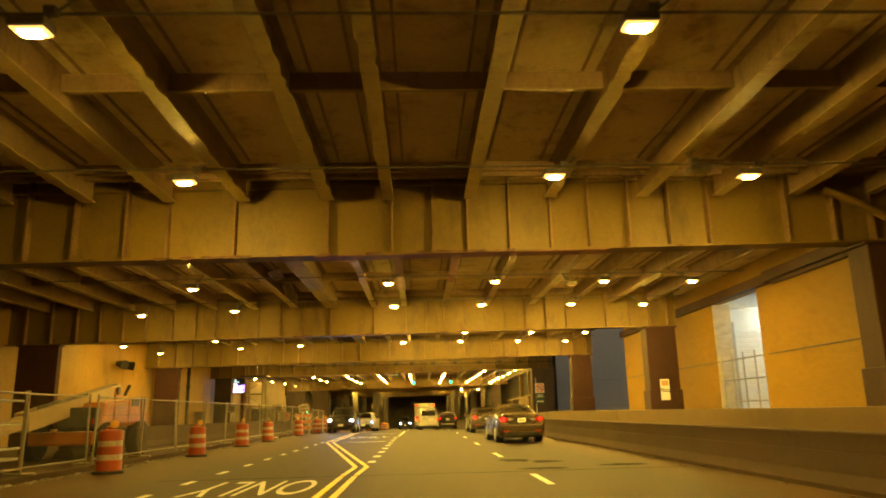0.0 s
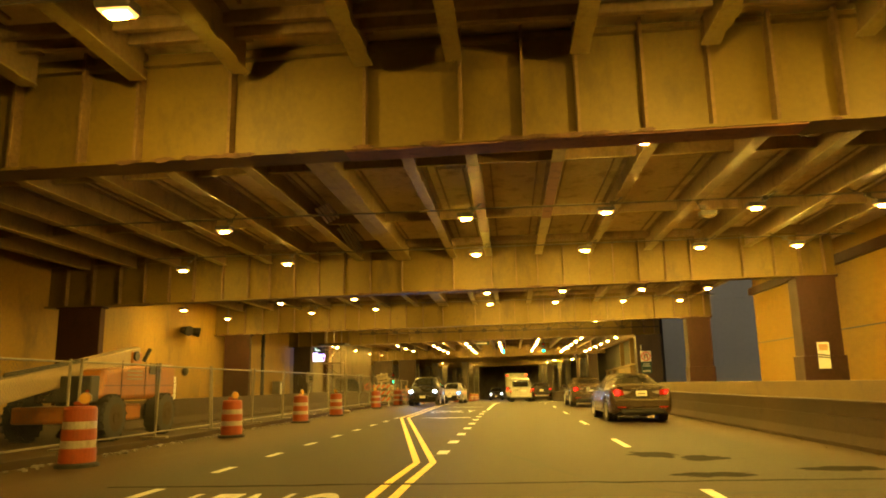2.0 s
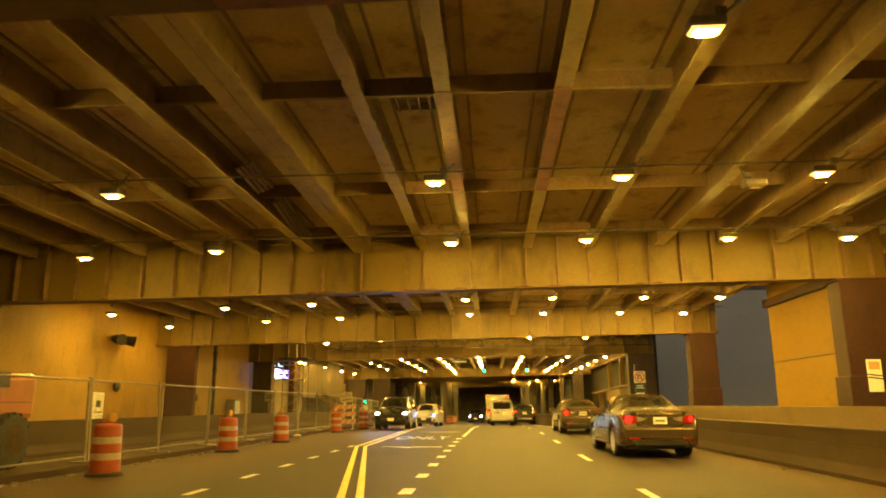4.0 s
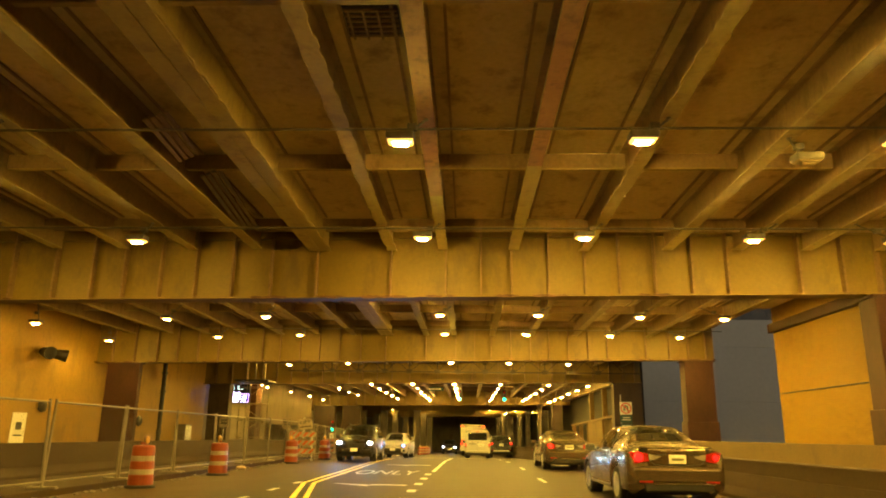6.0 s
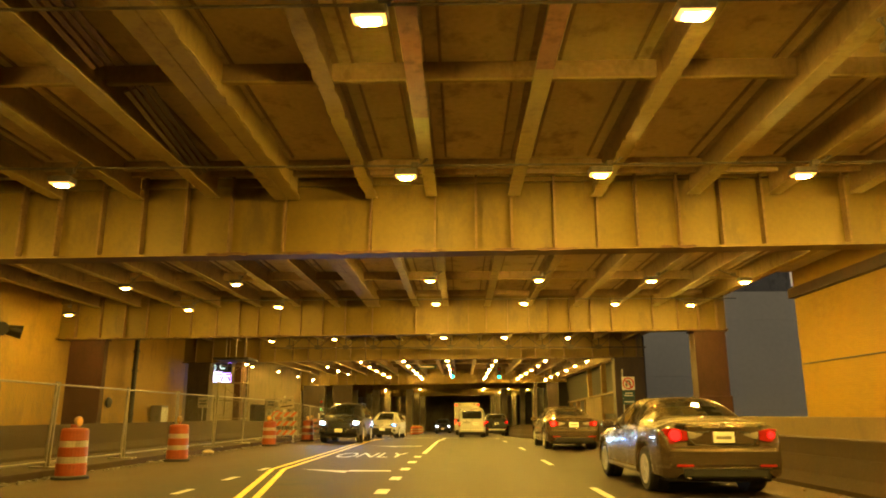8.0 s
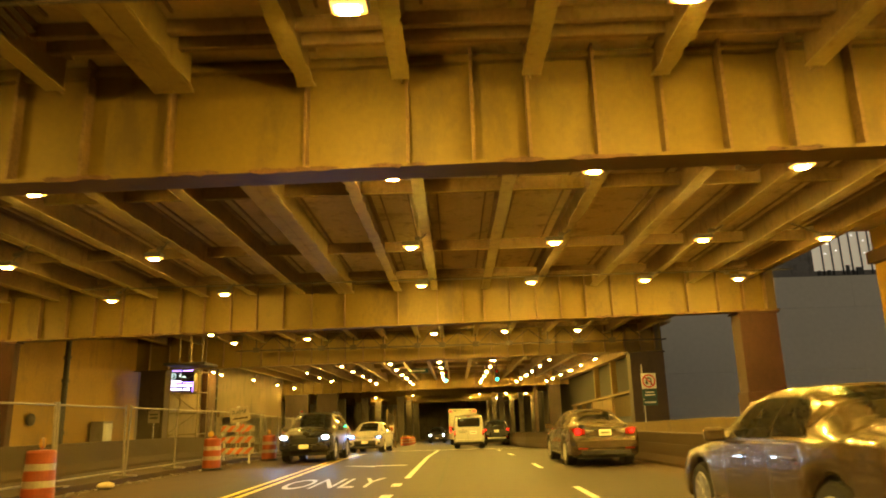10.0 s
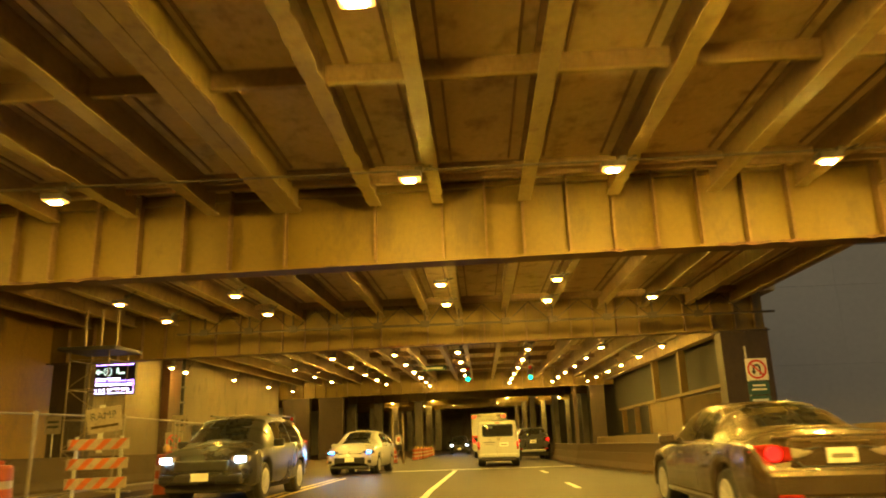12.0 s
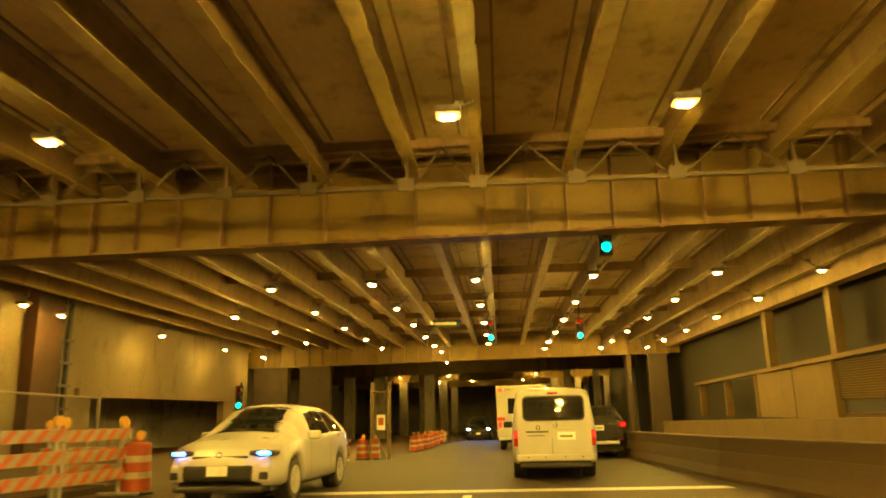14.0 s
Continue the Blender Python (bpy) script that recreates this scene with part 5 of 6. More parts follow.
# stacked dark timbers beside the sign
stack_t = thing("timber_stack", (-10.05, 58.2, 0.13), "stack of dark weathered timbers lying behind the fence", "timber")
TIMBER = surface("dark_timber", (0.05, 0.038, 0.025), (0.11, 0.08, 0.05), 0.85, big=2, fine=14, bump=0.5, stretch=(0.3, 3, 3))
for k in range(3):
    for j in range(3):
        part("timber", boxed(-0.9 + 0.05 * (k % 2), 0.9 + 0.04 * j, -0.32 + j * 0.215, -0.12 + j * 0.215, k * 0.145, 0.14 + k * 0.145, bevel=0.012), TIMBER, stack_t)


# fittings on the west wall
def wall_lamp(y, z):
    w = thing("wall_light", (-18.19, y, z), "black wall-mounted spotlight pair on a bracket, unlit", "light", "wall spotlights")
    part("bracket", boxed(0, 0.08, -0.15, 0.15, -0.12, 0.12, bevel=0.01), BLACK_METAL, w)
    for dy in (-0.28, 0.3):
        part("lamp_can", rod(bmesh.new(), (0.1, dy * 0.9, 0.0), (0.66, dy * 2.2, -0.1), 0.17, 14, 0.27), BLACK_METAL, w)
    return w


wall_lamp(42.5, 4.45)
for y, z in ((42.8, 2.2), (51.0, 1.75)):
    horn = thing("alarm_bell", (-18.19 if y < 48 else -17.74, y, z), "black round alarm bell on the wall", "bell", "wall bells")
    part("gong", lathe(bmesh.new(), [(0.26, 0.08), (0.24, 0.18), (0.14, 0.25), (0.03, 0.27)], 20, pose(0, 0, 0, 0, 90, 0)), BLACK_METAL, horn)
    part("box", boxed(0, 0.1, -0.15, 0.15, -0.15, 0.15, bevel=0.01), BLACK_METAL, horn)
pipe = thing("drain_pipe", (-17.1, 52.4, 0), "dark vertical drain pipe with collars", "pipe")
part("pipe", rod(bmesh.new(), (0, 0, 0.13), (0, 0, 6.45), 0.12, 14), BLACK_METAL, pipe)
for z in (1.2, 3.4, 4.4):
    part("collar", rod(bmesh.new(), (0, 0, z), (0, 0, z + 0.15), 0.16, 14), BLACK_METAL, pipe)
cab = thing("utility_cabinet", (-17.3, 56.4, 0.13), "small grey utility cabinet against the wall", "cabinet")
part("body", boxed(-0.3, 0.3, -0.5, 0.5, 0.0, 1.7, bevel=0.02), BARRIER_CONCRETE, cab)
part("door_panel", boxed(0.302, 0.315, -0.45, 0.45, 0.1, 1.6, bevel=0.004), GALV, cab)

# rubble and sandbags at the kerb
rng = random.Random(11)
BAG = surface("dusty_sandbag", (0.30, 0.24, 0.15), (0.44, 0.36, 0.24), 0.9, big=5, fine=40, bump=0.5)
for i, (x, y) in enumerate(((-7.6, 37.1),)):
    bm = bmesh.new()
    bmesh.ops.create_icosphere(bm, subdivisions=3, radius=0.18, matrix=Matrix.Diagonal((1.3, 0.8, 0.42, 1)))
    for v in bm.verts:
        v.co += v.co.normalized() * (noise.noise(v.co * 6 + Vector((i * 7, 0, 0))) * 0.05)
    ob = part("sandbag", bm, BAG, smooth=True)
    ob.matrix_basis = pose(x, y, 0.085, 0, 0, rng.uniform(0, 180))
    tagged(ob, "slumped dusty sandbag lying by the kerb", "sandbag", "sandbags")
bm = bmesh.new()
for i in range(420):
    y = rng.uniform(8, 58)
    s = rng.uniform(0.012, 0.05)
    box(bm, -s, s, -s * 0.8, s * 0.8, -s * 0.4, s * 0.4, m=pose(-7.82 + rng.uniform(-0.1, 0.35) ** 2 * 2, y, s * 0.4, rng.uniform(-20, 20), rng.uniform(-20, 20), rng.uniform(0, 180)))
tagged(part("rubble", bm, BARRIER_CONCRETE), "small rubble and litter scattered along the kerb", "rubble", kind="stuff")
bm = bmesh.new()
for i in range(60):
    y = rng.uniform(0, 75)
    s = rng.uniform(0.012, 0.035)
    xb = np.interp(y, [p[1] for p in EAST], [p[0] for p in EAST])
    box(bm, -s, s, -s * 0.8, s * 0.8, -s * 0.4, s * 0.4, m=pose(xb - rng.uniform(0.15, 0.5), y, s * 0.4, rng.uniform(-20, 20), rng.uniform(-20, 20), rng.uniform(0, 180)))
tagged(part("litter", bm, SCREEN_TAN), "scraps of pale litter along the foot of the barrier", "litter", kind="stuff")


# ---- vehicles ----
def paint(name, a, b, metal, rough=0.28):
    return surface(name, a, b, rough, metal=metal, big=0.8, fine=3, bump=0.0, coat=0.8)


VAN_WHITE = paint("white_van_paint", (0.374, 0.367, 0.353), (0.432, 0.425, 0.41), 0.0, 0.35)
SEDAN_GREY = paint("bronze_paint", (0.12, 0.09, 0.062), (0.155, 0.118, 0.08), 0.65, 0.22)
SUV_BLACK = paint("black_paint", (0.010, 0.010, 0.011), (0.016, 0.016, 0.017), 0.2)
CAR_WHITE = paint("white_car_paint", (0.345, 0.338, 0.33), (0.405, 0.398, 0.39), 0.0, 0.3)
DARK_GREY = paint("dark_suv_paint", (0.025, 0.025, 0.026), (0.04, 0.04, 0.041), 0.4)
TRIM = surface("black_trim", (0.012, 0.012, 0.012), (0.024, 0.024, 0.024), 0.5, big=6, fine=50, bump=0.1)
UNDERSIDE = surface("dusty_underbody", (0.03, 0.028, 0.026), (0.06, 0.055, 0.05), 0.8, big=4, fine=30, bump=0.2)
ALLOY = surface("alloy_rim", (0.38, 0.38, 0.38), (0.5, 0.5, 0.5), 0.4, metal=0.35, big=5, fine=50, bump=0.0)
CLEAR_LENS = surface("clear_lens", (0.45, 0.40, 0.36), (0.55, 0.5, 0.46), 0.1, metal=0.5, big=8, fine=60, bump=0.0)


class Shell:
    """A car's skin: stations along its length, each with sill, belt and roof heights and half widths."""

    def __init__(self, stations, wheels, wheel_r, crown=0.05):
        st = np.array(stations, float)
        self.y = np.unique(np.r_[np.linspace(st[0, 0], st[-1, 0], 70), st[:, 0], [w + d * wheel_r * 1.12 for w in wheels for d in np.linspace(-1, 1, 13)]])
        k = [np.interp(self.y, st[:, 0], st[:, c]) for c in range(1, 7)]
        for c in range(1, 6):
            v = np.r_[k[c][:1].repeat(2), k[c], k[c][-1:].repeat(2)]
            sm = np.convolve(v, [0.1, 0.2, 0.4, 0.2, 0.1], "valid")
            k[c][2:-2] = sm[2:-2]
        self.low, self.belt, self.top, self.wlow, self.wbelt, self.wtop = k
        self.crown = crown
        self.arch = self.low.copy()
        for w in wheels:
            r = wheel_r * 1.12
            d = np.abs(self.y - w)
            inside = d < r
            self.arch[inside] = np.maximum(self.arch[inside], wheel_r + np.sqrt(np.maximum(r * r - d[inside] ** 2, 0)) - 0.01)

    def at(self, a, y):
        return float(np.interp(y, self.y, a))

    def roof(self, x, y):
        w = self.at(self.wtop, y)
        return self.at(self.top, y) - self.crown * (x / w) ** 2 - 0.03 * abs(x / w) ** 6

    def side(self, s, y):
        """Half width and height on the side glass, s from the belt (0) to the roof's edge (1)."""
        zb, zt = self.at(self.belt, y), self.at(self.top, y) - self.crown - 0.03
        wb, wt = self.at(self.wbelt, y), self.at(self.wtop, y)
        return wb + (wt - wb) * (s ** 1.25), zb + (zt - zb) * s

    def ring(self, i):
        lo, zb, zt = self.arch[i], self.belt[i], self.top[i]
        wl, wb, wt = self.wlow[i], self.wbelt[i], self.wtop[i]
        wm = max(wl, wb) + 0.012
        mid = max(lo + 0.03, lo + (zb - lo) * 0.62)
        half = [(wl * 0.9, lo), (wl, lo + min(0.05, (zb - lo) * 0.2)), (wm, lo + (mid - lo) * 0.6), (wm, mid), (wb + 0.004, zb - (zb - mid) * 0.12), (wb, zb)]
        for s in (0.35, 0.7, 0.92):
            half.append((wb + (wt - wb) * s ** 1.25, zb + (zt - self.crown - 0.03 - zb) * s))
        half += [(wt * 0.97, zt - self.crown - 0.012), (wt * 0.8, zt - self.crown * 0.64), (wt * 0.4, zt - self.crown * 0.16), (0.0, zt)]
        return half

    def body(self):
        bm = bmesh.new()
        rings = []
        for i, y in enumerate(self.y):
            h = self.ring(i)
            full = [(-x, z) for x, z in h] + [(x, z) for x, z in h[-2::-1]]
            rings.append([bm.verts.new((x, y, z)) for x, z in full])
        for a, b in zip(rings, rings[1:]):
            for j in range(len(a) - 1):
                bm.faces.new((a[j], a[j + 1], b[j + 1], b[j]))
        bm.faces.new(rings[0]), bm.faces.new(rings[-1][::-1])
        bmesh.ops.recalc_face_normals(bm, faces=bm.faces)
        return bm

    def side_pane(self, y0, y1, s0, s1, sign, slant0=0.0, slant1=0.0, off=0.008):
        bm = bmesh.new()
        grid = []
        for v in np.linspace(0, 1, 5):
            row = []
            for u in np.linspace(0, 1, 9):
                y = (y0 + slant0 * v) * (1 - u) + (y1 + slant1 * v) * u
                w, z = self.side(s0 + (s1 - s0) * v, y)
                row.append(bm.verts.new((sign * (w + off), y, z)))
            grid.append(row)
        for a, b in zip(grid, grid[1:]):
            for j in range(8):
                bm.faces.new((a[j], a[j + 1], b[j + 1], b[j]))
        return bm

    def roof_pane(self, y0, y1, k0, k1, off=0.01):
        bm = bmesh.new()
        grid = []
        for u in np.linspace(0, 1, 8):
            y = y0 + (y1 - y0) * u
            w = self.at(self.wtop, y) * (k0 + (k1 - k0) * u)
            grid.append([bm.verts.new((x, y + (0.03 * (x / w) ** 2 if y1 > y0 else -0.03 * (x / w) ** 2), self.roof(x, y) + off)) for x in np.linspace(-w, w, 11)])
        for a, b in zip(grid, grid[1:]):
            for j in range(10):
                bm.faces.new((a[j], a[j + 1], b[j + 1], b[j]))
        return bm


def wheel(parent, x, y, r, w=0.21, rim=ALLOY):
    s = 1 if x > 0 else -1
    t = part("wheel", lathe(bmesh.new(), [(r * 0.62, -w / 2), (r * 0.93, -w / 2), (r, -w / 2 + 0.035), (r, w / 2 - 0.035), (r * 0.93, w / 2), (r * 0.62, w / 2)], 30, pose(x, y, r, 0, 90, 0)), RUBBER, parent)
    bm = lathe(bmesh.new(), [(0.03, w * 0.60), (0.05, w * 0.60), (r * 0.13, w * 0.57), (r * 0.18, w * 0.503)], 16, pose(x, y, r, 0, 90 * s, 0))
    lathe(bm, [(r * 0.56, w * 0.503), (r * 0.60, w * 0.54), (r * 0.66, w * 0.54), (r * 0.68, w * 0.503)], 26, pose(x, y, r, 0, 90 * s, 0))
    for k in range(10):
        a = 2 * math.pi * k / 10
        box(bm, -0.02, 0.02, r * 0.1, r * 0.59, w * 0.504, w * 0.55, m=pose(x, y, r, 0, 90 * s, 0) @ pose(0, 0, 0, 0, 0, math.degrees(a)))
    part("rim", bm, rim, t)
    return t


def car(name, at, label, category, shell, material, wheels, wheel_r, track, panes, roof_panes, rim=ALLOY):
    c = thing(name, at, label, category, "vehicles")
    part("body", shell.body(), material, c, smooth=True)
    y0, y1 = shell.y[0], shell.y[-1]
    part("underbody", boxed(-track + 0.14, track - 0.14, y0 + 0.25, y1 - 0.25, 0.2, 0.42, bevel=0.03), UNDERSIDE, c)
    for wy in wheels:
        for s in (-1, 1):
            part("wheel_well", rod(bmesh.new(), (s * (track - 0.28), wy, wheel_r + 0.02), (s * (track - 0.13), wy, wheel_r + 0.02), wheel_r * 1.1, 24), TRIM, c)
            wheel(c, s * (track - 0.11), wy, wheel_r, rim=rim)
    for pn in panes:
        for s in (-1, 1):
            part("side_window", shell.side_pane(pn[0], pn[1], pn[2], pn[3], s, *pn[4:]), CAR_GLASS, c)
    for nm, *pn in roof_panes:
        part(nm, shell.roof_pane(*pn), CAR_GLASS, c)
    return c


def door_seam(c, sh, y, z0, z1):
    for s in (-1, 1):
        bm = bmesh.new()
        grid = []
        for z in np.linspace(z0, z1, 6):
            w = max(sh.at(sh.wlow, y), sh.at(sh.wbelt, y)) + 0.0145
            grid.append([bm.verts.new((s * w, y + d, z)) for d in (-0.006, 0.006)])
        for a, b in zip(grid, grid[1:]):
            bm.faces.new((a[0], a[1], b[1], b[0]))
        part("door_seam", bm, TRIM, c)


def mirror(c, x, y, z, material):
    for s in (-1, 1):
        bm = boxed(s * x - 0.11, s * x + 0.11, y - 0.05, y + 0.06, z - 0.075, z + 0.075, bevel=0.035)
        m = part("side_mirror", bm, material, c)
        part("mirror_stalk", boxed(min(s * (x - 0.2), s * (x - 0.09)), max(s * (x - 0.2), s * (x - 0.09)), y - 0.02, y + 0.03, z - 0.08, z - 0.04), TRIM, m)


def rear_plate(c, x, y, z, w=0.31, material=None):
    p2 = part("number_plate", boxed(x - w / 2, x + w / 2, y - 0.012, y, z, z + 0.155, bevel=0.004), material or SIGN_WHITE, c)
    part("writing_bar", boxed(x - w * 0.36, x + w * 0.36, y - 0.016, y - 0.0125, z + 0.05, z + 0.095), BARRIER_CONCRETE, p2)


# white van ahead
vs = Shell([(0.0, 0.40, 0.95, 1.62, 0.76, 0.79, 0.70), (0.05, 0.33, 0.98, 1.74, 0.82, 0.835, 0.72), (0.16, 0.30, 1.0, 1.83, 0.845, 0.855, 0.74), (0.6, 0.28, 1.0, 1.87, 0.86, 0.865, 0.755), (2.6, 0.28, 1.0, 1.88, 0.86, 0.865, 0.755), (3.3, 0.28, 0.98, 1.80, 0.86, 0.86, 0.74), (3.95, 0.28, 0.95, 1.25, 0.85, 0.85, 0.72), (4.4, 0.28, 0.80, 1.02, 0.83, 0.82, 0.70), (4.62, 0.32, 0.66, 0.82, 0.72, 0.70, 0.6), (4.7, 0.42, 0.6, 0.7, 0.55, 0.52, 0.42)], (0.85, 3.65), 0.315)
van = car("van", pose(0.6, 62.5, 0, 0, 0, -1), "white compact delivery van with lit tail lights", "van", vs, VAN_WHITE, (0.85, 3.65), 0.315, 0.86, [(2.55, 3.3, 0.06, 0.86), ], [("windscreen", 4.0, 3.35, 0.92, 0.9)], rim=ALLOY)


def slab_window(bm, x0, x1, z0, z1, y, tilt, r=0.09):
    """A pane with rounded corners that leans forward towards its top."""
    pts = []
    for cx, cz, a0 in ((x1 - r, z1 - r, 0), (x0 + r, z1 - r, 90), (x0 + r, z0 + r, 180), (x1 - r, z0 + r, 270)):
        pts += [(cx + r * math.cos(math.radians(a0 + d)), cz + r * math.sin(math.radians(a0 + d))) for d in (0, 22, 45, 68, 90)]
    v0 = [bm.verts.new((x, y + (z - z0) * tilt, z)) for x, z in pts]
    v1 = [bm.verts.new((x, y + (z - z0) * tilt + 0.03, z)) for x, z in pts]
    bm.faces.new(v0)
    for i in range(len(pts)):
        j = (i + 1) % len(pts)
        bm.faces.new((v0[i], v1[i], v1[j], v0[j]))
    bmesh.ops.recalc_face_normals(bm, faces=bm.faces)
    return bm


part("tailgate", slab_window(bmesh.new(), -0.75, 0.75, 0.47, 1.70, -0.05, 0.03, 0.12), VAN_WHITE, van)
part("rear_window", slab_window(bmesh.new(), -0.61, 0.61, 1.19, 1.64, -0.04, 0.03, 0.09), CAR_GLASS, van)
part("window_seal", slab_window(bmesh.new(), -0.64, 0.64, 1.16, 1.67, -0.036, 0.03, 0.1), TRIM, van)
part("high_brake_light", boxed(-0.11, 0.11, -0.02, 0.1, 1.70, 1.745, bevel=0.01), RED_PLASTIC, van)
for s in (-1, 1):
    tl = part("tail_light", boxed(s * 0.79 - 0.045, s * 0.79 + 0.045, -0.03, 0.12, 0.66, 0.98, bevel=0.025), RED_PLASTIC, van)
    part("brake_lamp", boxed(s * 0.79 - 0.04, s * 0.79 + 0.04, -0.036, 0.0, 0.83, 0.95, bevel=0.015), TAIL_GLOW, tl, "lit red lamp")
part("rear_bumper", boxed(-0.80, 0.80, -0.09, 0.2, 0.36, 0.50, bevel=0.035), VAN_WHITE, van)
part("bumper_valance", boxed(-0.72, 0.72, -0.02, 0.25, 0.24, 0.36, bevel=0.02), UNDERSIDE, van)
for x in (-0.55, -0.2, 0.2, 0.55):
    part("parking_sensor", boxed(x - 0.012, x + 0.012, -0.094, -0.088, 0.43, 0.455), TRIM, van)
part("door_gap", boxed(-0.055, -0.047, -0.053, -0.045, 0.5, 0.82), TRIM, van)
part("door_handle", boxed(0.0, 0.42, -0.05, -0.03, 0.99, 1.02, bevel=0.006), VAN_WHITE, van)
rear_plate(van, 0.24, -0.042, 0.78, 0.36, SIGN_WHITE)
part("badge", ring(bmesh.new(), 0.02, 1.075, 0.035, 0.055, -0.036), CHROME, van)
part("logo_ring", ring(bmesh.new(), -0.33, 1.03, 0.03, 0.045, -0.037), SIGN_BLACK, van)
for z, x0, x1, h in ((0.93, -0.58, -0.12, 0.03), (0.86, -0.56, -0.2, 0.014)):
    part("writing_bar", boxed(x0, x1, -0.043, -0.036, z, z + h), SIGN_BLACK, van)
mirror(van, 0.98, 3.45, 1.1, TRIM)

# bronze-grey sedan in the right lane
ss = Shell([(0.0, 0.34, 0.60, 0.66, 0.70, 0.72, 0.60), (0.05, 0.28, 0.72, 0.80, 0.80, 0.82, 0.70), (0.14, 0.25, 0.93, 1.03, 0.85, 0.865, 0.74), (0.3, 0.24, 0.97, 1.10, 0.88, 0.89, 0.76), (0.85, 0.23, 0.98, 1.13, 0.905, 0.905, 0.70), (1.25, 0.22, 0.97, 1.31, 0.915, 0.91, 0.62), (1.75, 0.22, 0.96, 1.455, 0.917, 0.91, 0.60), (2.4, 0.22, 0.94, 1.47, 0.917, 0.91, 0.60), (2.95, 0.22, 0.92, 1.38, 0.917, 0.905, 0.61), (3.6, 0.22, 0.88, 1.0, 0.915, 0.89, 0.72), (4.3, 0.23, 0.78, 0.88, 0.90, 0.86, 0.70), (4.65, 0.26, 0.64, 0.74, 0.82, 0.78, 0.62), (4.82, 0.34, 0.54, 0.60, 0.6, 0.58, 0.45)], (1.02, 3.82), 0.335)
sedan = car("sedan", pose(3.72, 26.3, 0, 0, 0, 1.5), "bronze-grey sedan with lit red tail light", "car", ss, SEDAN_GREY, (1.02, 3.82), 0.335, 0.905, [(1.32, 1.95, 0.12, 0.90, 0.25, 0.05), (2.0, 2.95, 0.08, 0.90, 0.02, -0.22)], [("rear_window", 0.90, 1.62, 0.90, 0.94), ("windscreen", 3.52, 2.85, 0.92, 0.9)])


def facet(pts, s, depth=0.1):
    """A lamp cover: a polygon in (x, z) that wraps round the car's rear corner."""
    bm = bmesh.new()
    wrap = lambda x: 0.015 + 2.3 * max(0.0, x - 0.6) ** 2
    front = [bm.verts.new((s * x, wrap(x), z)) for x, z in pts]
    back = [bm.verts.new((s * x * 0.98, wrap(x) + depth, z)) for x, z in pts]
    cx, cz = sum(x for x, z in pts) / len(pts), sum(z for x, z in pts) / len(pts)
    mid = bm.verts.new((s * cx, wrap(cx) - 0.012, cz))
    for i in range(len(pts)):
        j = (i + 1) % len(pts)
        bm.faces.new((front[i], front[j], mid)), bm.faces.new((front[i], back[i], back[j], front[j]))
    bmesh.ops.recalc_face_normals(bm, faces=bm.faces)
    return bm


for s in (-1, 1):
    tl = part("tail_light", facet([(0.52, 0.80), (0.53, 0.925), (0.70, 0.965), (0.85, 0.95), (0.892, 0.885), (0.84, 0.805), (0.70, 0.775)], s), RED_PLASTIC, sedan)
    part("clear_lamp", facet([(0.29, 0.885), (0.40, 0.905), (0.518, 0.922), (0.51, 0.815), (0.42, 0.825), (0.34, 0.855)], s), CLEAR_LENS, tl, "clear amber-tinted inner lens")
    part("lit_lamp", rod(bmesh.new(), (s * 0.70, 0.005, 0.868), (s * 0.70, 0.05, 0.868), 0.078 if s < 0 else 0.045, 16), TAIL_GLOW, tl, "lit red lamp")
    part("bumper_reflector", boxed(s * 0.6 - 0.12, s * 0.6 + 0.12, -0.046, 0.0, 0.43, 0.46, bevel=0.006), RED_PLASTIC, sedan)
    part("exhaust_tip", rod(bmesh.new(), (s * 0.55, -0.02, 0.30), (s * 0.55, 0.2, 0.30), 0.04, 12), CHROME, sedan)
part("rear_bumper", boxed(-0.80, 0.80, -0.035, 0.12, 0.40, 0.70, bevel=0.06), SEDAN_GREY, sedan)
part("bumper_insert", boxed(-0.62, 0.62, -0.025, 0.1, 0.27, 0.42, bevel=0.03), TRIM, sedan)
part("trunk_panel", boxed(-0.54, 0.54, 0.02, 0.12, 0.70, 1.03, bevel=0.04), SEDAN_GREY, sedan)
part("trunk_strip", boxed(-0.30, 0.30, 0.008, 0.03, 0.965, 0.985, bevel=0.004), CHROME, sedan)
part("trunk_lip", boxed(-0.66, 0.66, 0.05, 0.2, 1.02, 1.058, bevel=0.018), SEDAN_GREY, sedan)
part("badge", ring(bmesh.new(), 0, 1.005, 0.02, 0.045, 0.016), CHROME, sedan)
for s in (-1, 1):
    part("trim_line", rod(rod(bmesh.new(), (s * 0.50, 0.026, 0.855), (s * 0.36, 0.016, 0.905), 0.009, 6), (s * 0.36, 0.016, 0.905), (s * 0.2, 0.014, 0.925), 0.009, 6), TRIM, sedan)
    part("trunk_seam", rod(rod(bmesh.new(), (s * 0.52, 0.016, 0.84), (s * 0.42, 0.012, 0.735), 0.006, 6), (s * 0.42, 0.012, 0.735), (0, 0.010, 0.725), 0.006, 6), TRIM, sedan)
part("bumper_chrome", boxed(-0.66, 0.66, -0.042, -0.02, 0.395, 0.415, bevel=0.006), CHROME, sedan)
rear_plate(sedan, 0, 0.012, 0.76)
mirror(sedan, 0.99, 3.05, 1.0, SEDAN_GREY)
for y in (1.98, 3.02):
    door_seam(sedan, ss, y, 0.36, 0.94)
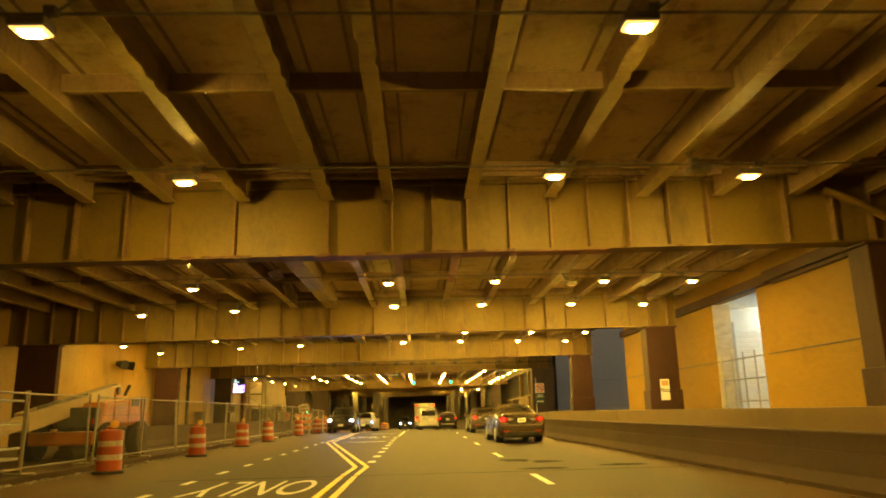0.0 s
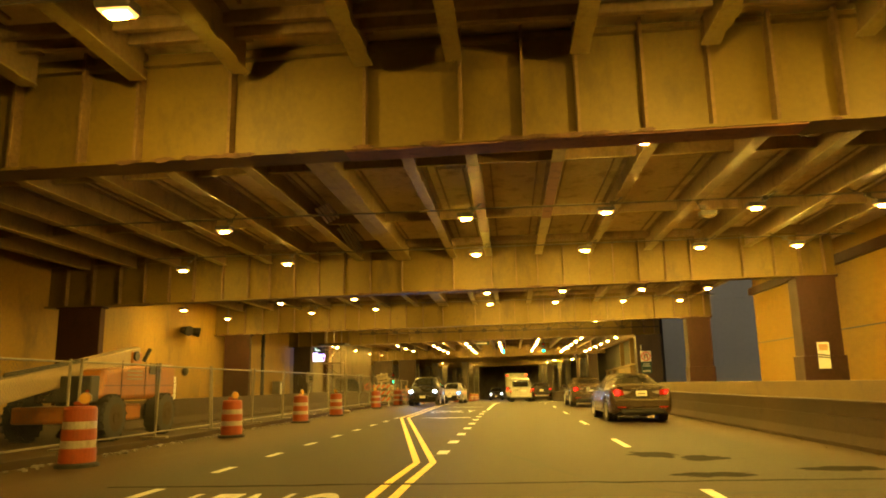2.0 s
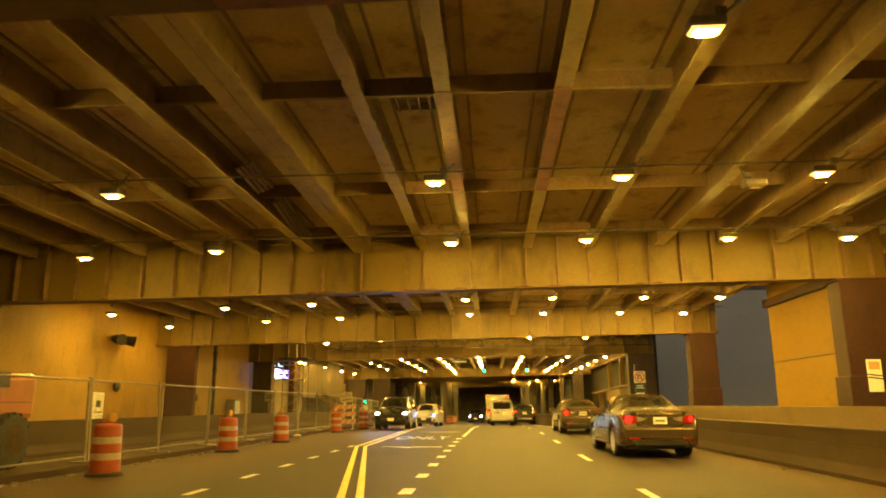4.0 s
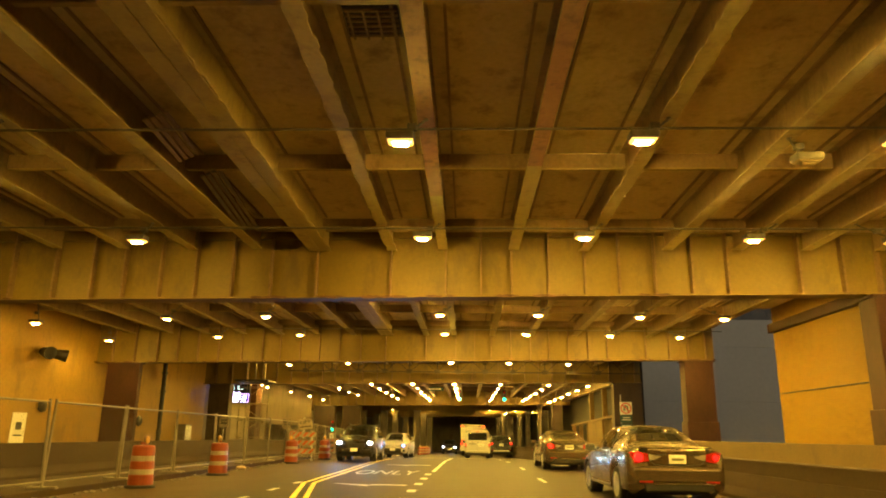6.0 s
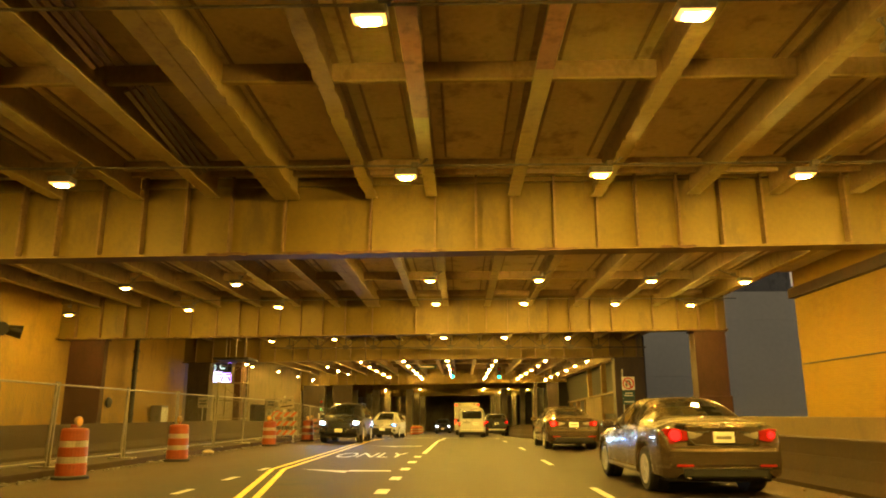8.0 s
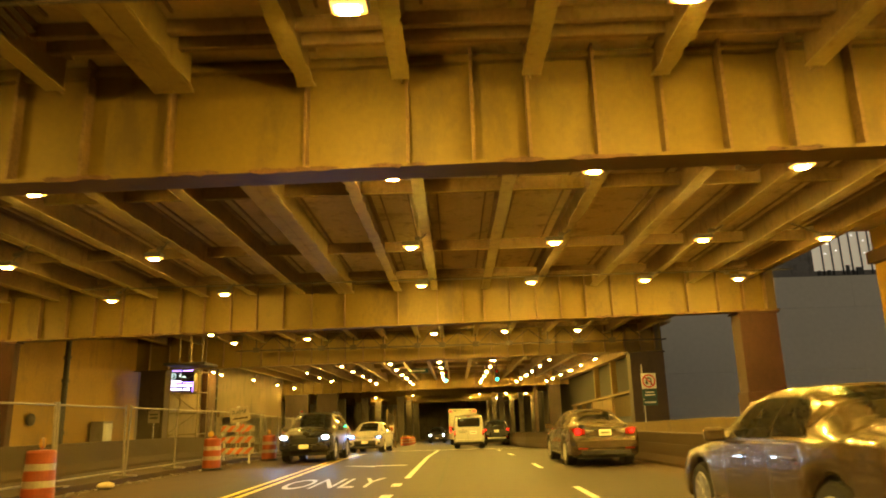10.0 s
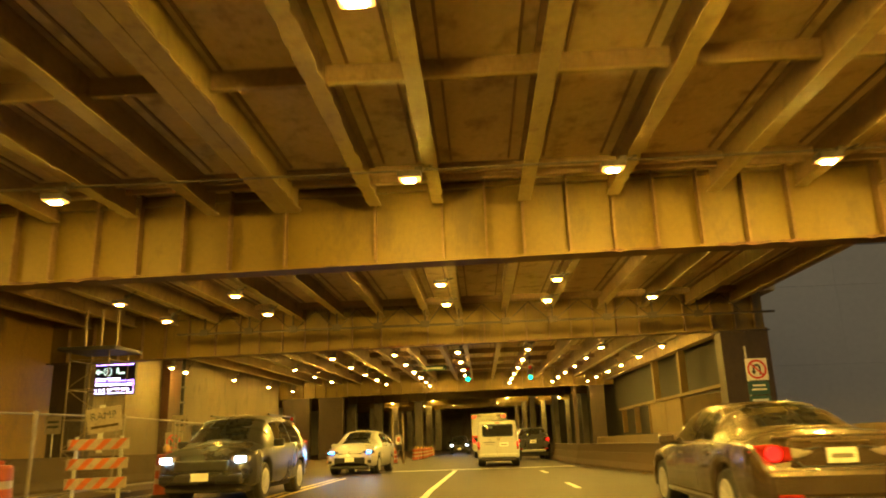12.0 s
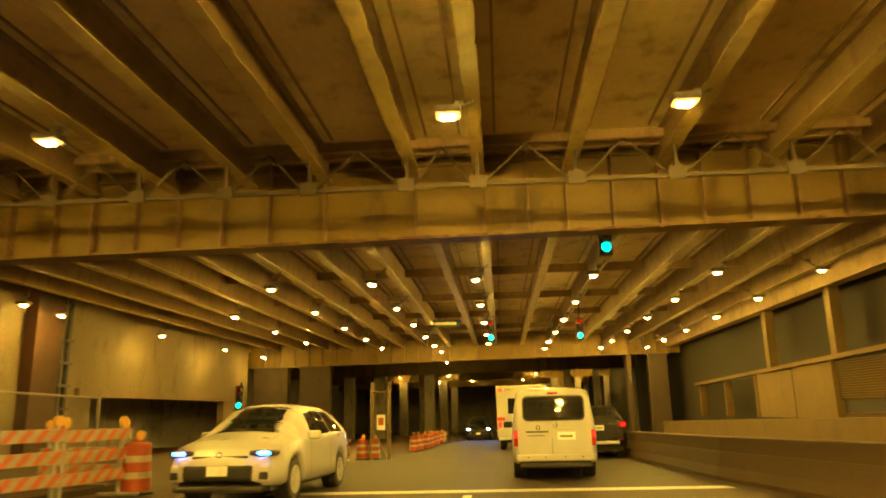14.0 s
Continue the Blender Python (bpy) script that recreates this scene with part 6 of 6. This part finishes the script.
for s in (-1, 1):
    for y in (1.5, 2.5):
        part("door_handle", boxed(s * 0.93 - 0.012, s * 0.93 + 0.012, y, y + 0.2, 0.80, 0.83, bevel=0.008), CHROME, sedan)
    part("sill_strip", boxed(s * 0.93 - 0.006, s * 0.93 + 0.006, 1.45, 3.4, 0.30, 0.335), CHROME, sedan)
    part("belt_trim", boxed(s * 0.916 - 0.006, s * 0.916 + 0.006, 1.35, 3.0, 0.955, 0.97), CHROME, sedan)

copy_thing(sedan, pose(3.72, 40.3, 0, 0, 0, 1.0))

# black crossover ahead of them
us = Shell([(0.0, 0.42, 0.75, 0.82, 0.70, 0.72, 0.60), (0.05, 0.36, 0.95, 1.05, 0.84, 0.85, 0.70), (0.12, 0.32, 1.05, 1.3, 0.88, 0.885, 0.70), (0.45, 0.30, 1.06, 1.58, 0.91, 0.91, 0.66), (0.75, 0.30, 1.05, 1.655, 0.92, 0.915, 0.65), (2.3, 0.29, 1.02, 1.68, 0.92, 0.915, 0.64), (2.8, 0.29, 1.0, 1.60, 0.92, 0.91, 0.64), (3.45, 0.29, 0.98, 1.14, 0.915, 0.9, 0.72), (4.1, 0.30, 0.9, 1.03, 0.9, 0.87, 0.7), (4.42, 0.34, 0.75, 0.85, 0.82, 0.78, 0.62), (4.52, 0.42, 0.62, 0.70, 0.6, 0.58, 0.45)], (0.85, 3.5), 0.355)


def beams(c, y, x, z):
    """The two dipped beams of a car, thrown forward onto the road."""
    for s in (-1, 1):
        data = bpy.data.lights.new("head_beam", "SPOT")
        data.energy, data.color, data.shadow_soft_size = HEAD_BEAM, (0.25, 0.48, 1.0), 0.05
        data.spot_size, data.spot_blend = radians(50), 1.0
        lamp = new("head_beam", data)
        lamp.matrix_basis = look((s * x, y, z), (s * x, y + 10, z - 0.15))
        lamp.parent = c


def crossover(name, at, label, material, front=False):
    c = car(name, at, label, "car", us, material, (0.85, 3.5), 0.355, 0.91, [(0.75, 1.65, 0.1, 0.9, 0.3, 0.0), (1.72, 2.85, 0.08, 0.9, 0.0, -0.2)], [("rear_window", 0.13, 0.52, 0.86, 0.92), ("windscreen", 3.42, 2.72, 0.94, 0.92)])
    for s in (-1, 1):
        tl = part("tail_light", boxed(s * 0.76 - 0.12, s * 0.76 + 0.12, -0.01, 0.22, 0.93, 1.14, bevel=0.05), RED_PLASTIC, c)
        if not front:
            part("lit_lamp", boxed(s * 0.77 - 0.07, s * 0.77 + 0.07, -0.02, 0.02, 0.98, 1.09, bevel=0.03), TAIL_GLOW, tl, "lit red lamp")
        part("bumper_reflector", boxed(s * 0.66 - 0.09, s * 0.66 + 0.09, -0.012, 0.04, 0.54, 0.58, bevel=0.01), RED_PLASTIC, c)
        part("roof_rail", boxed(s * 0.62 - 0.02, s * 0.62 + 0.02, 0.7, 2.5, 1.655, 1.69, bevel=0.01), TRIM, c)
    part("tailgate", boxed(-0.62, 0.62, -0.015, 0.1, 0.62, 1.06, bevel=0.04), material, c)
    part("bumper_skid", boxed(-0.62, 0.62, -0.035, 0.15, 0.42, 0.53, bevel=0.03), ALLOY, c, "silver skid plate")
    rear_plate(c, 0, -0.016, 0.86)
    mirror(c, 1.0, 2.95, 1.08, material)
    for y in (1.68, 2.9):
        door_seam(c, us, y, 0.42, 1.0)
    if front:
        beams(c, 4.49, 0.7, 0.79)
        for s in (-1, 1):
            hl = part("head_light", boxed(s * 0.68 - 0.16, s * 0.68 + 0.16, 4.2, 4.44, 0.72, 0.86, bevel=0.04), CLEAR_LENS, c)
            part("lit_lamp", boxed(s * 0.70 - 0.10, s * 0.70 + 0.10, 4.42, 4.462, 0.74, 0.84, bevel=0.02), HEAD_GLOW, hl, "lit white lamp")
        part("grille", boxed(-0.5, 0.5, 4.4, 4.54, 0.58, 0.78, bevel=0.03), TRIM, c)
        part("front_bumper", boxed(-0.78, 0.78, 4.3, 4.56, 0.36, 0.55, bevel=0.05), material, c)
        part("front_plate", boxed(-0.16, 0.16, 4.56, 4.572, 0.42, 0.56), SIGN_WHITE, c)
    return c


crossover("crossover", pose(2.62, 71.0, 0, 0, 0, 1), "black crossover with a silver skid plate and lit tail lights", SUV_BLACK)
crossover("crossover", pose(-5.2, 50.2, 0, 0, 0, 180), "dark grey oncoming crossover with lit head lights", DARK_GREY, True)

crossover("crossover", pose(-2.2, 104.0, 0, 0, 0, 180), "distant dark oncoming car with bright head lights", DARK_GREY, True)

# white oncoming hatchback with blue-white head lights
ws = Shell([(0.0, 0.40, 0.8, 0.9, 0.68, 0.70, 0.60), (0.08, 0.32, 1.0, 1.15, 0.82, 0.83, 0.68), (0.5, 0.26, 1.02, 1.42, 0.88, 0.88, 0.62), (1.2, 0.25, 1.0, 1.53, 0.895, 0.89, 0.60), (2.1, 0.25, 0.97, 1.55, 0.897, 0.89, 0.60), (2.6, 0.25, 0.95, 1.46, 0.897, 0.885, 0.61), (3.35, 0.25, 0.93, 1.08, 0.895, 0.88, 0.70), (3.95, 0.27, 0.86, 0.96, 0.87, 0.84, 0.68), (4.25, 0.30, 0.72, 0.80, 0.78, 0.74, 0.58), (4.36, 0.38, 0.58, 0.66, 0.58, 0.55, 0.42)], (0.8, 3.4), 0.325)
white = car("hatchback", pose(-4.5, 62.4, 0, 0, 0, 177), "white oncoming hatchback with blue-white head lights on", "car", ws, CAR_WHITE, (0.8, 3.4), 0.325, 0.885, [(0.7, 1.5, 0.1, 0.9, 0.3, 0.05), (1.58, 2.65, 0.08, 0.9, 0.02, -0.2)], [("rear_window", 0.15, 0.75, 0.86, 0.92), ("windscreen", 3.38, 2.48, 0.985, 0.97)])
for s in (-1, 1):
    hl = part("head_light", boxed(s * 0.64 - 0.2, s * 0.64 + 0.2, 4.0, 4.27, 0.72, 0.80, bevel=0.03), TRIM, white, "slim dark head light housing")
    part("lit_lamp", boxed(s * 0.68 - 0.1, s * 0.68 + 0.1, 4.24, 4.285, 0.735, 0.785, bevel=0.02), BLUE_HEAD_GLOW, hl, "lit blue-white lamp")
    part("bumper_cheek", boxed(s * 0.68 - 0.1, s * 0.68 + 0.1, 4.1, 4.33, 0.34, 0.6, bevel=0.05), CAR_WHITE, white)
part("grille", boxed(-0.56, 0.56, 4.2, 4.38, 0.36, 0.60, bevel=0.05), TRIM, white, "wide black lower grille")
part("front_plate", boxed(-0.16, 0.16, 4.38, 4.392, 0.44, 0.58), SIGN_WHITE, white)
part("upper_grille", boxed(-0.44, 0.44, 4.24, 4.315, 0.685, 0.725, bevel=0.012), TRIM, white)
part("badge", ring(bmesh.new(), 0, 0.74, 0.03, 0.05, 4.33), CHROME, white)
part("front_lip", boxed(-0.7, 0.7, 4.1, 4.37, 0.2, 0.3, bevel=0.04), TRIM, white)
for s in (-1, 1):
    part("fog_recess", boxed(s * 0.7 - 0.07, s * 0.7 + 0.07, 4.25, 4.337, 0.38, 0.5, bevel=0.02), TRIM, white)
    bm = bmesh.new()
    for k in range(8):
        y0, y1 = 3.42 + 0.08 * k, 3.5 + 0.08 * k
        rod(bm, (s * 0.6, y0, ws.roof(0.6, y0) + 0.002), (s * 0.6, y1, ws.roof(0.6, y1) + 0.002), 0.006, 5)
    part("hood_seam", bm, TRIM, white)
    part("wiper", rod(bmesh.new(), (s * 0.1 - 0.3, 3.37, ws.roof(0.3, 3.37) + 0.02), (s * 0.1 + 0.28, 3.3, ws.roof(0.3, 3.3) + 0.02), 0.01, 5), TRIM, white)
beams(white, 4.3, 0.66, 0.77)
mirror(white, 0.97, 2.72, 1.0, CAR_WHITE)
for y in (1.54, 2.7):
    door_seam(white, ws, y, 0.38, 0.95)

# ambulance in front of the van
amb = thing("ambulance", pose(0.42, 79.0, 0, 0, 0, -1), "white box ambulance with red stripe and lit rear lamps", "ambulance", "vehicles")
part("box_body", boxed(-1.12, 1.12, 0, 4.2, 0.55, 2.75, bevel=0.05), VAN_WHITE, amb)
part("cab", boxed(-1.0, 1.0, 4.2, 6.2, 0.5, 1.9, bevel=0.2), VAN_WHITE, amb)
part("stripe", boxed(-1.124, 1.124, -0.006, 4.1, 1.25, 1.4), SIGN_RED, amb)
for s in (-1, 1):
    door = part("rear_door", boxed(min(0.02 * s, 0.75 * s), max(0.02 * s, 0.75 * s), -0.03, 0.0, 0.7, 2.5, bevel=0.01), VAN_WHITE, amb)
    part("door_window", boxed(min(0.12 * s, 0.62 * s), max(0.12 * s, 0.62 * s), -0.045, -0.03, 1.55, 2.2, bevel=0.008), CAR_GLASS, door)
    part("corner_lamp", boxed(s * 0.95 - 0.1, s * 0.95 + 0.1, -0.03, 0.0, 2.5, 2.64, bevel=0.01), TAIL_GLOW, amb, "lit red lamp")
    part("side_lamp", boxed(s * 0.62 - 0.12, s * 0.62 + 0.12, -0.03, 0.0, 2.54, 2.66, bevel=0.01), CLEAR_LENS, amb)
    part("tail_light", boxed(s * 0.98 - 0.07, s * 0.98 + 0.07, -0.03, 0.0, 0.95, 1.2, bevel=0.01), TAIL_GLOW, amb, "lit red lamp")
    for wy in (1.1, 5.2):
        wheel(amb, s * 0.9, wy, 0.38, 0.25)
part("rear_step", boxed(-1.05, 1.05, -0.3, 0.0, 0.45, 0.56, bevel=0.01), ALLOY, amb)
part("chassis", boxed(-0.8, 0.8, 0.1, 6.0, 0.35, 0.56), UNDERSIDE, amb)


# ---- the road falls away gently beyond the crossing ----
FALL_FROM, FALL = 48.0, 0.018


def fall(y):
    return -FALL * max(0.0, y - FALL_FROM)


def meshes_of(ob):
    found = [ob] if ob.type == "MESH" else []
    for child in ob.children:
        found += meshes_of(child)
    return found


def lower_structure(ob):
    """Cuts a mesh of the setting where the fall begins and lets its foot follow the road."""
    to_world = ob.matrix_world.copy()
    to_local = to_world.inverted()
    ys = [(to_world @ v.co).y for v in ob.data.vertices]
    zs = [(to_world @ v.co).z for v in ob.data.vertices]
    if not ys or max(ys) <= FALL_FROM or min(zs) > 1.2:
        return
    low = max(zs) < 1.3
    bm = bmesh.new()
    bm.from_mesh(ob.data)
    if min(ys) < FALL_FROM:
        bmesh.ops.bisect_plane(bm, geom=bm.verts[:] + bm.edges[:] + bm.faces[:], plane_co=to_local @ Vector((0, FALL_FROM, 0)), plane_no=to_local.to_3x3() @ Vector((0, 1, 0)))
    for v in bm.verts:
        p = to_world @ v.co
        if p.y > FALL_FROM and (low or p.z < 0.3):
            p.z += fall(p.y)
            v.co = to_local @ p
    bm.to_mesh(ob.data)
    bm.free()


bpy.context.view_layer.update()
for top in [o for o in scene.objects if o.parent is None and o.type in {"MESH", "EMPTY"}]:
    members = meshes_of(top)
    if top.get("kind") in ("structure", "stuff"):
        for ob in members:
            lower_structure(ob)
        continue
    foot = min((ob.matrix_world @ Vector(c)).z for ob in members for c in ob.bound_box)
    place = top.matrix_world.translation.copy()
    if foot > 0.2 or place.y <= FALL_FROM:
        continue
    tilt = Matrix.Rotation(-math.atan(FALL), 4, "X") if top.get("category") in ("car", "van", "ambulance", "fence", "timber") else Matrix.Identity(4)
    top.matrix_basis = Matrix.Translation((place.x, place.y, place.z + fall(place.y))) @ tilt @ Matrix.Translation(-place) @ top.matrix_basis
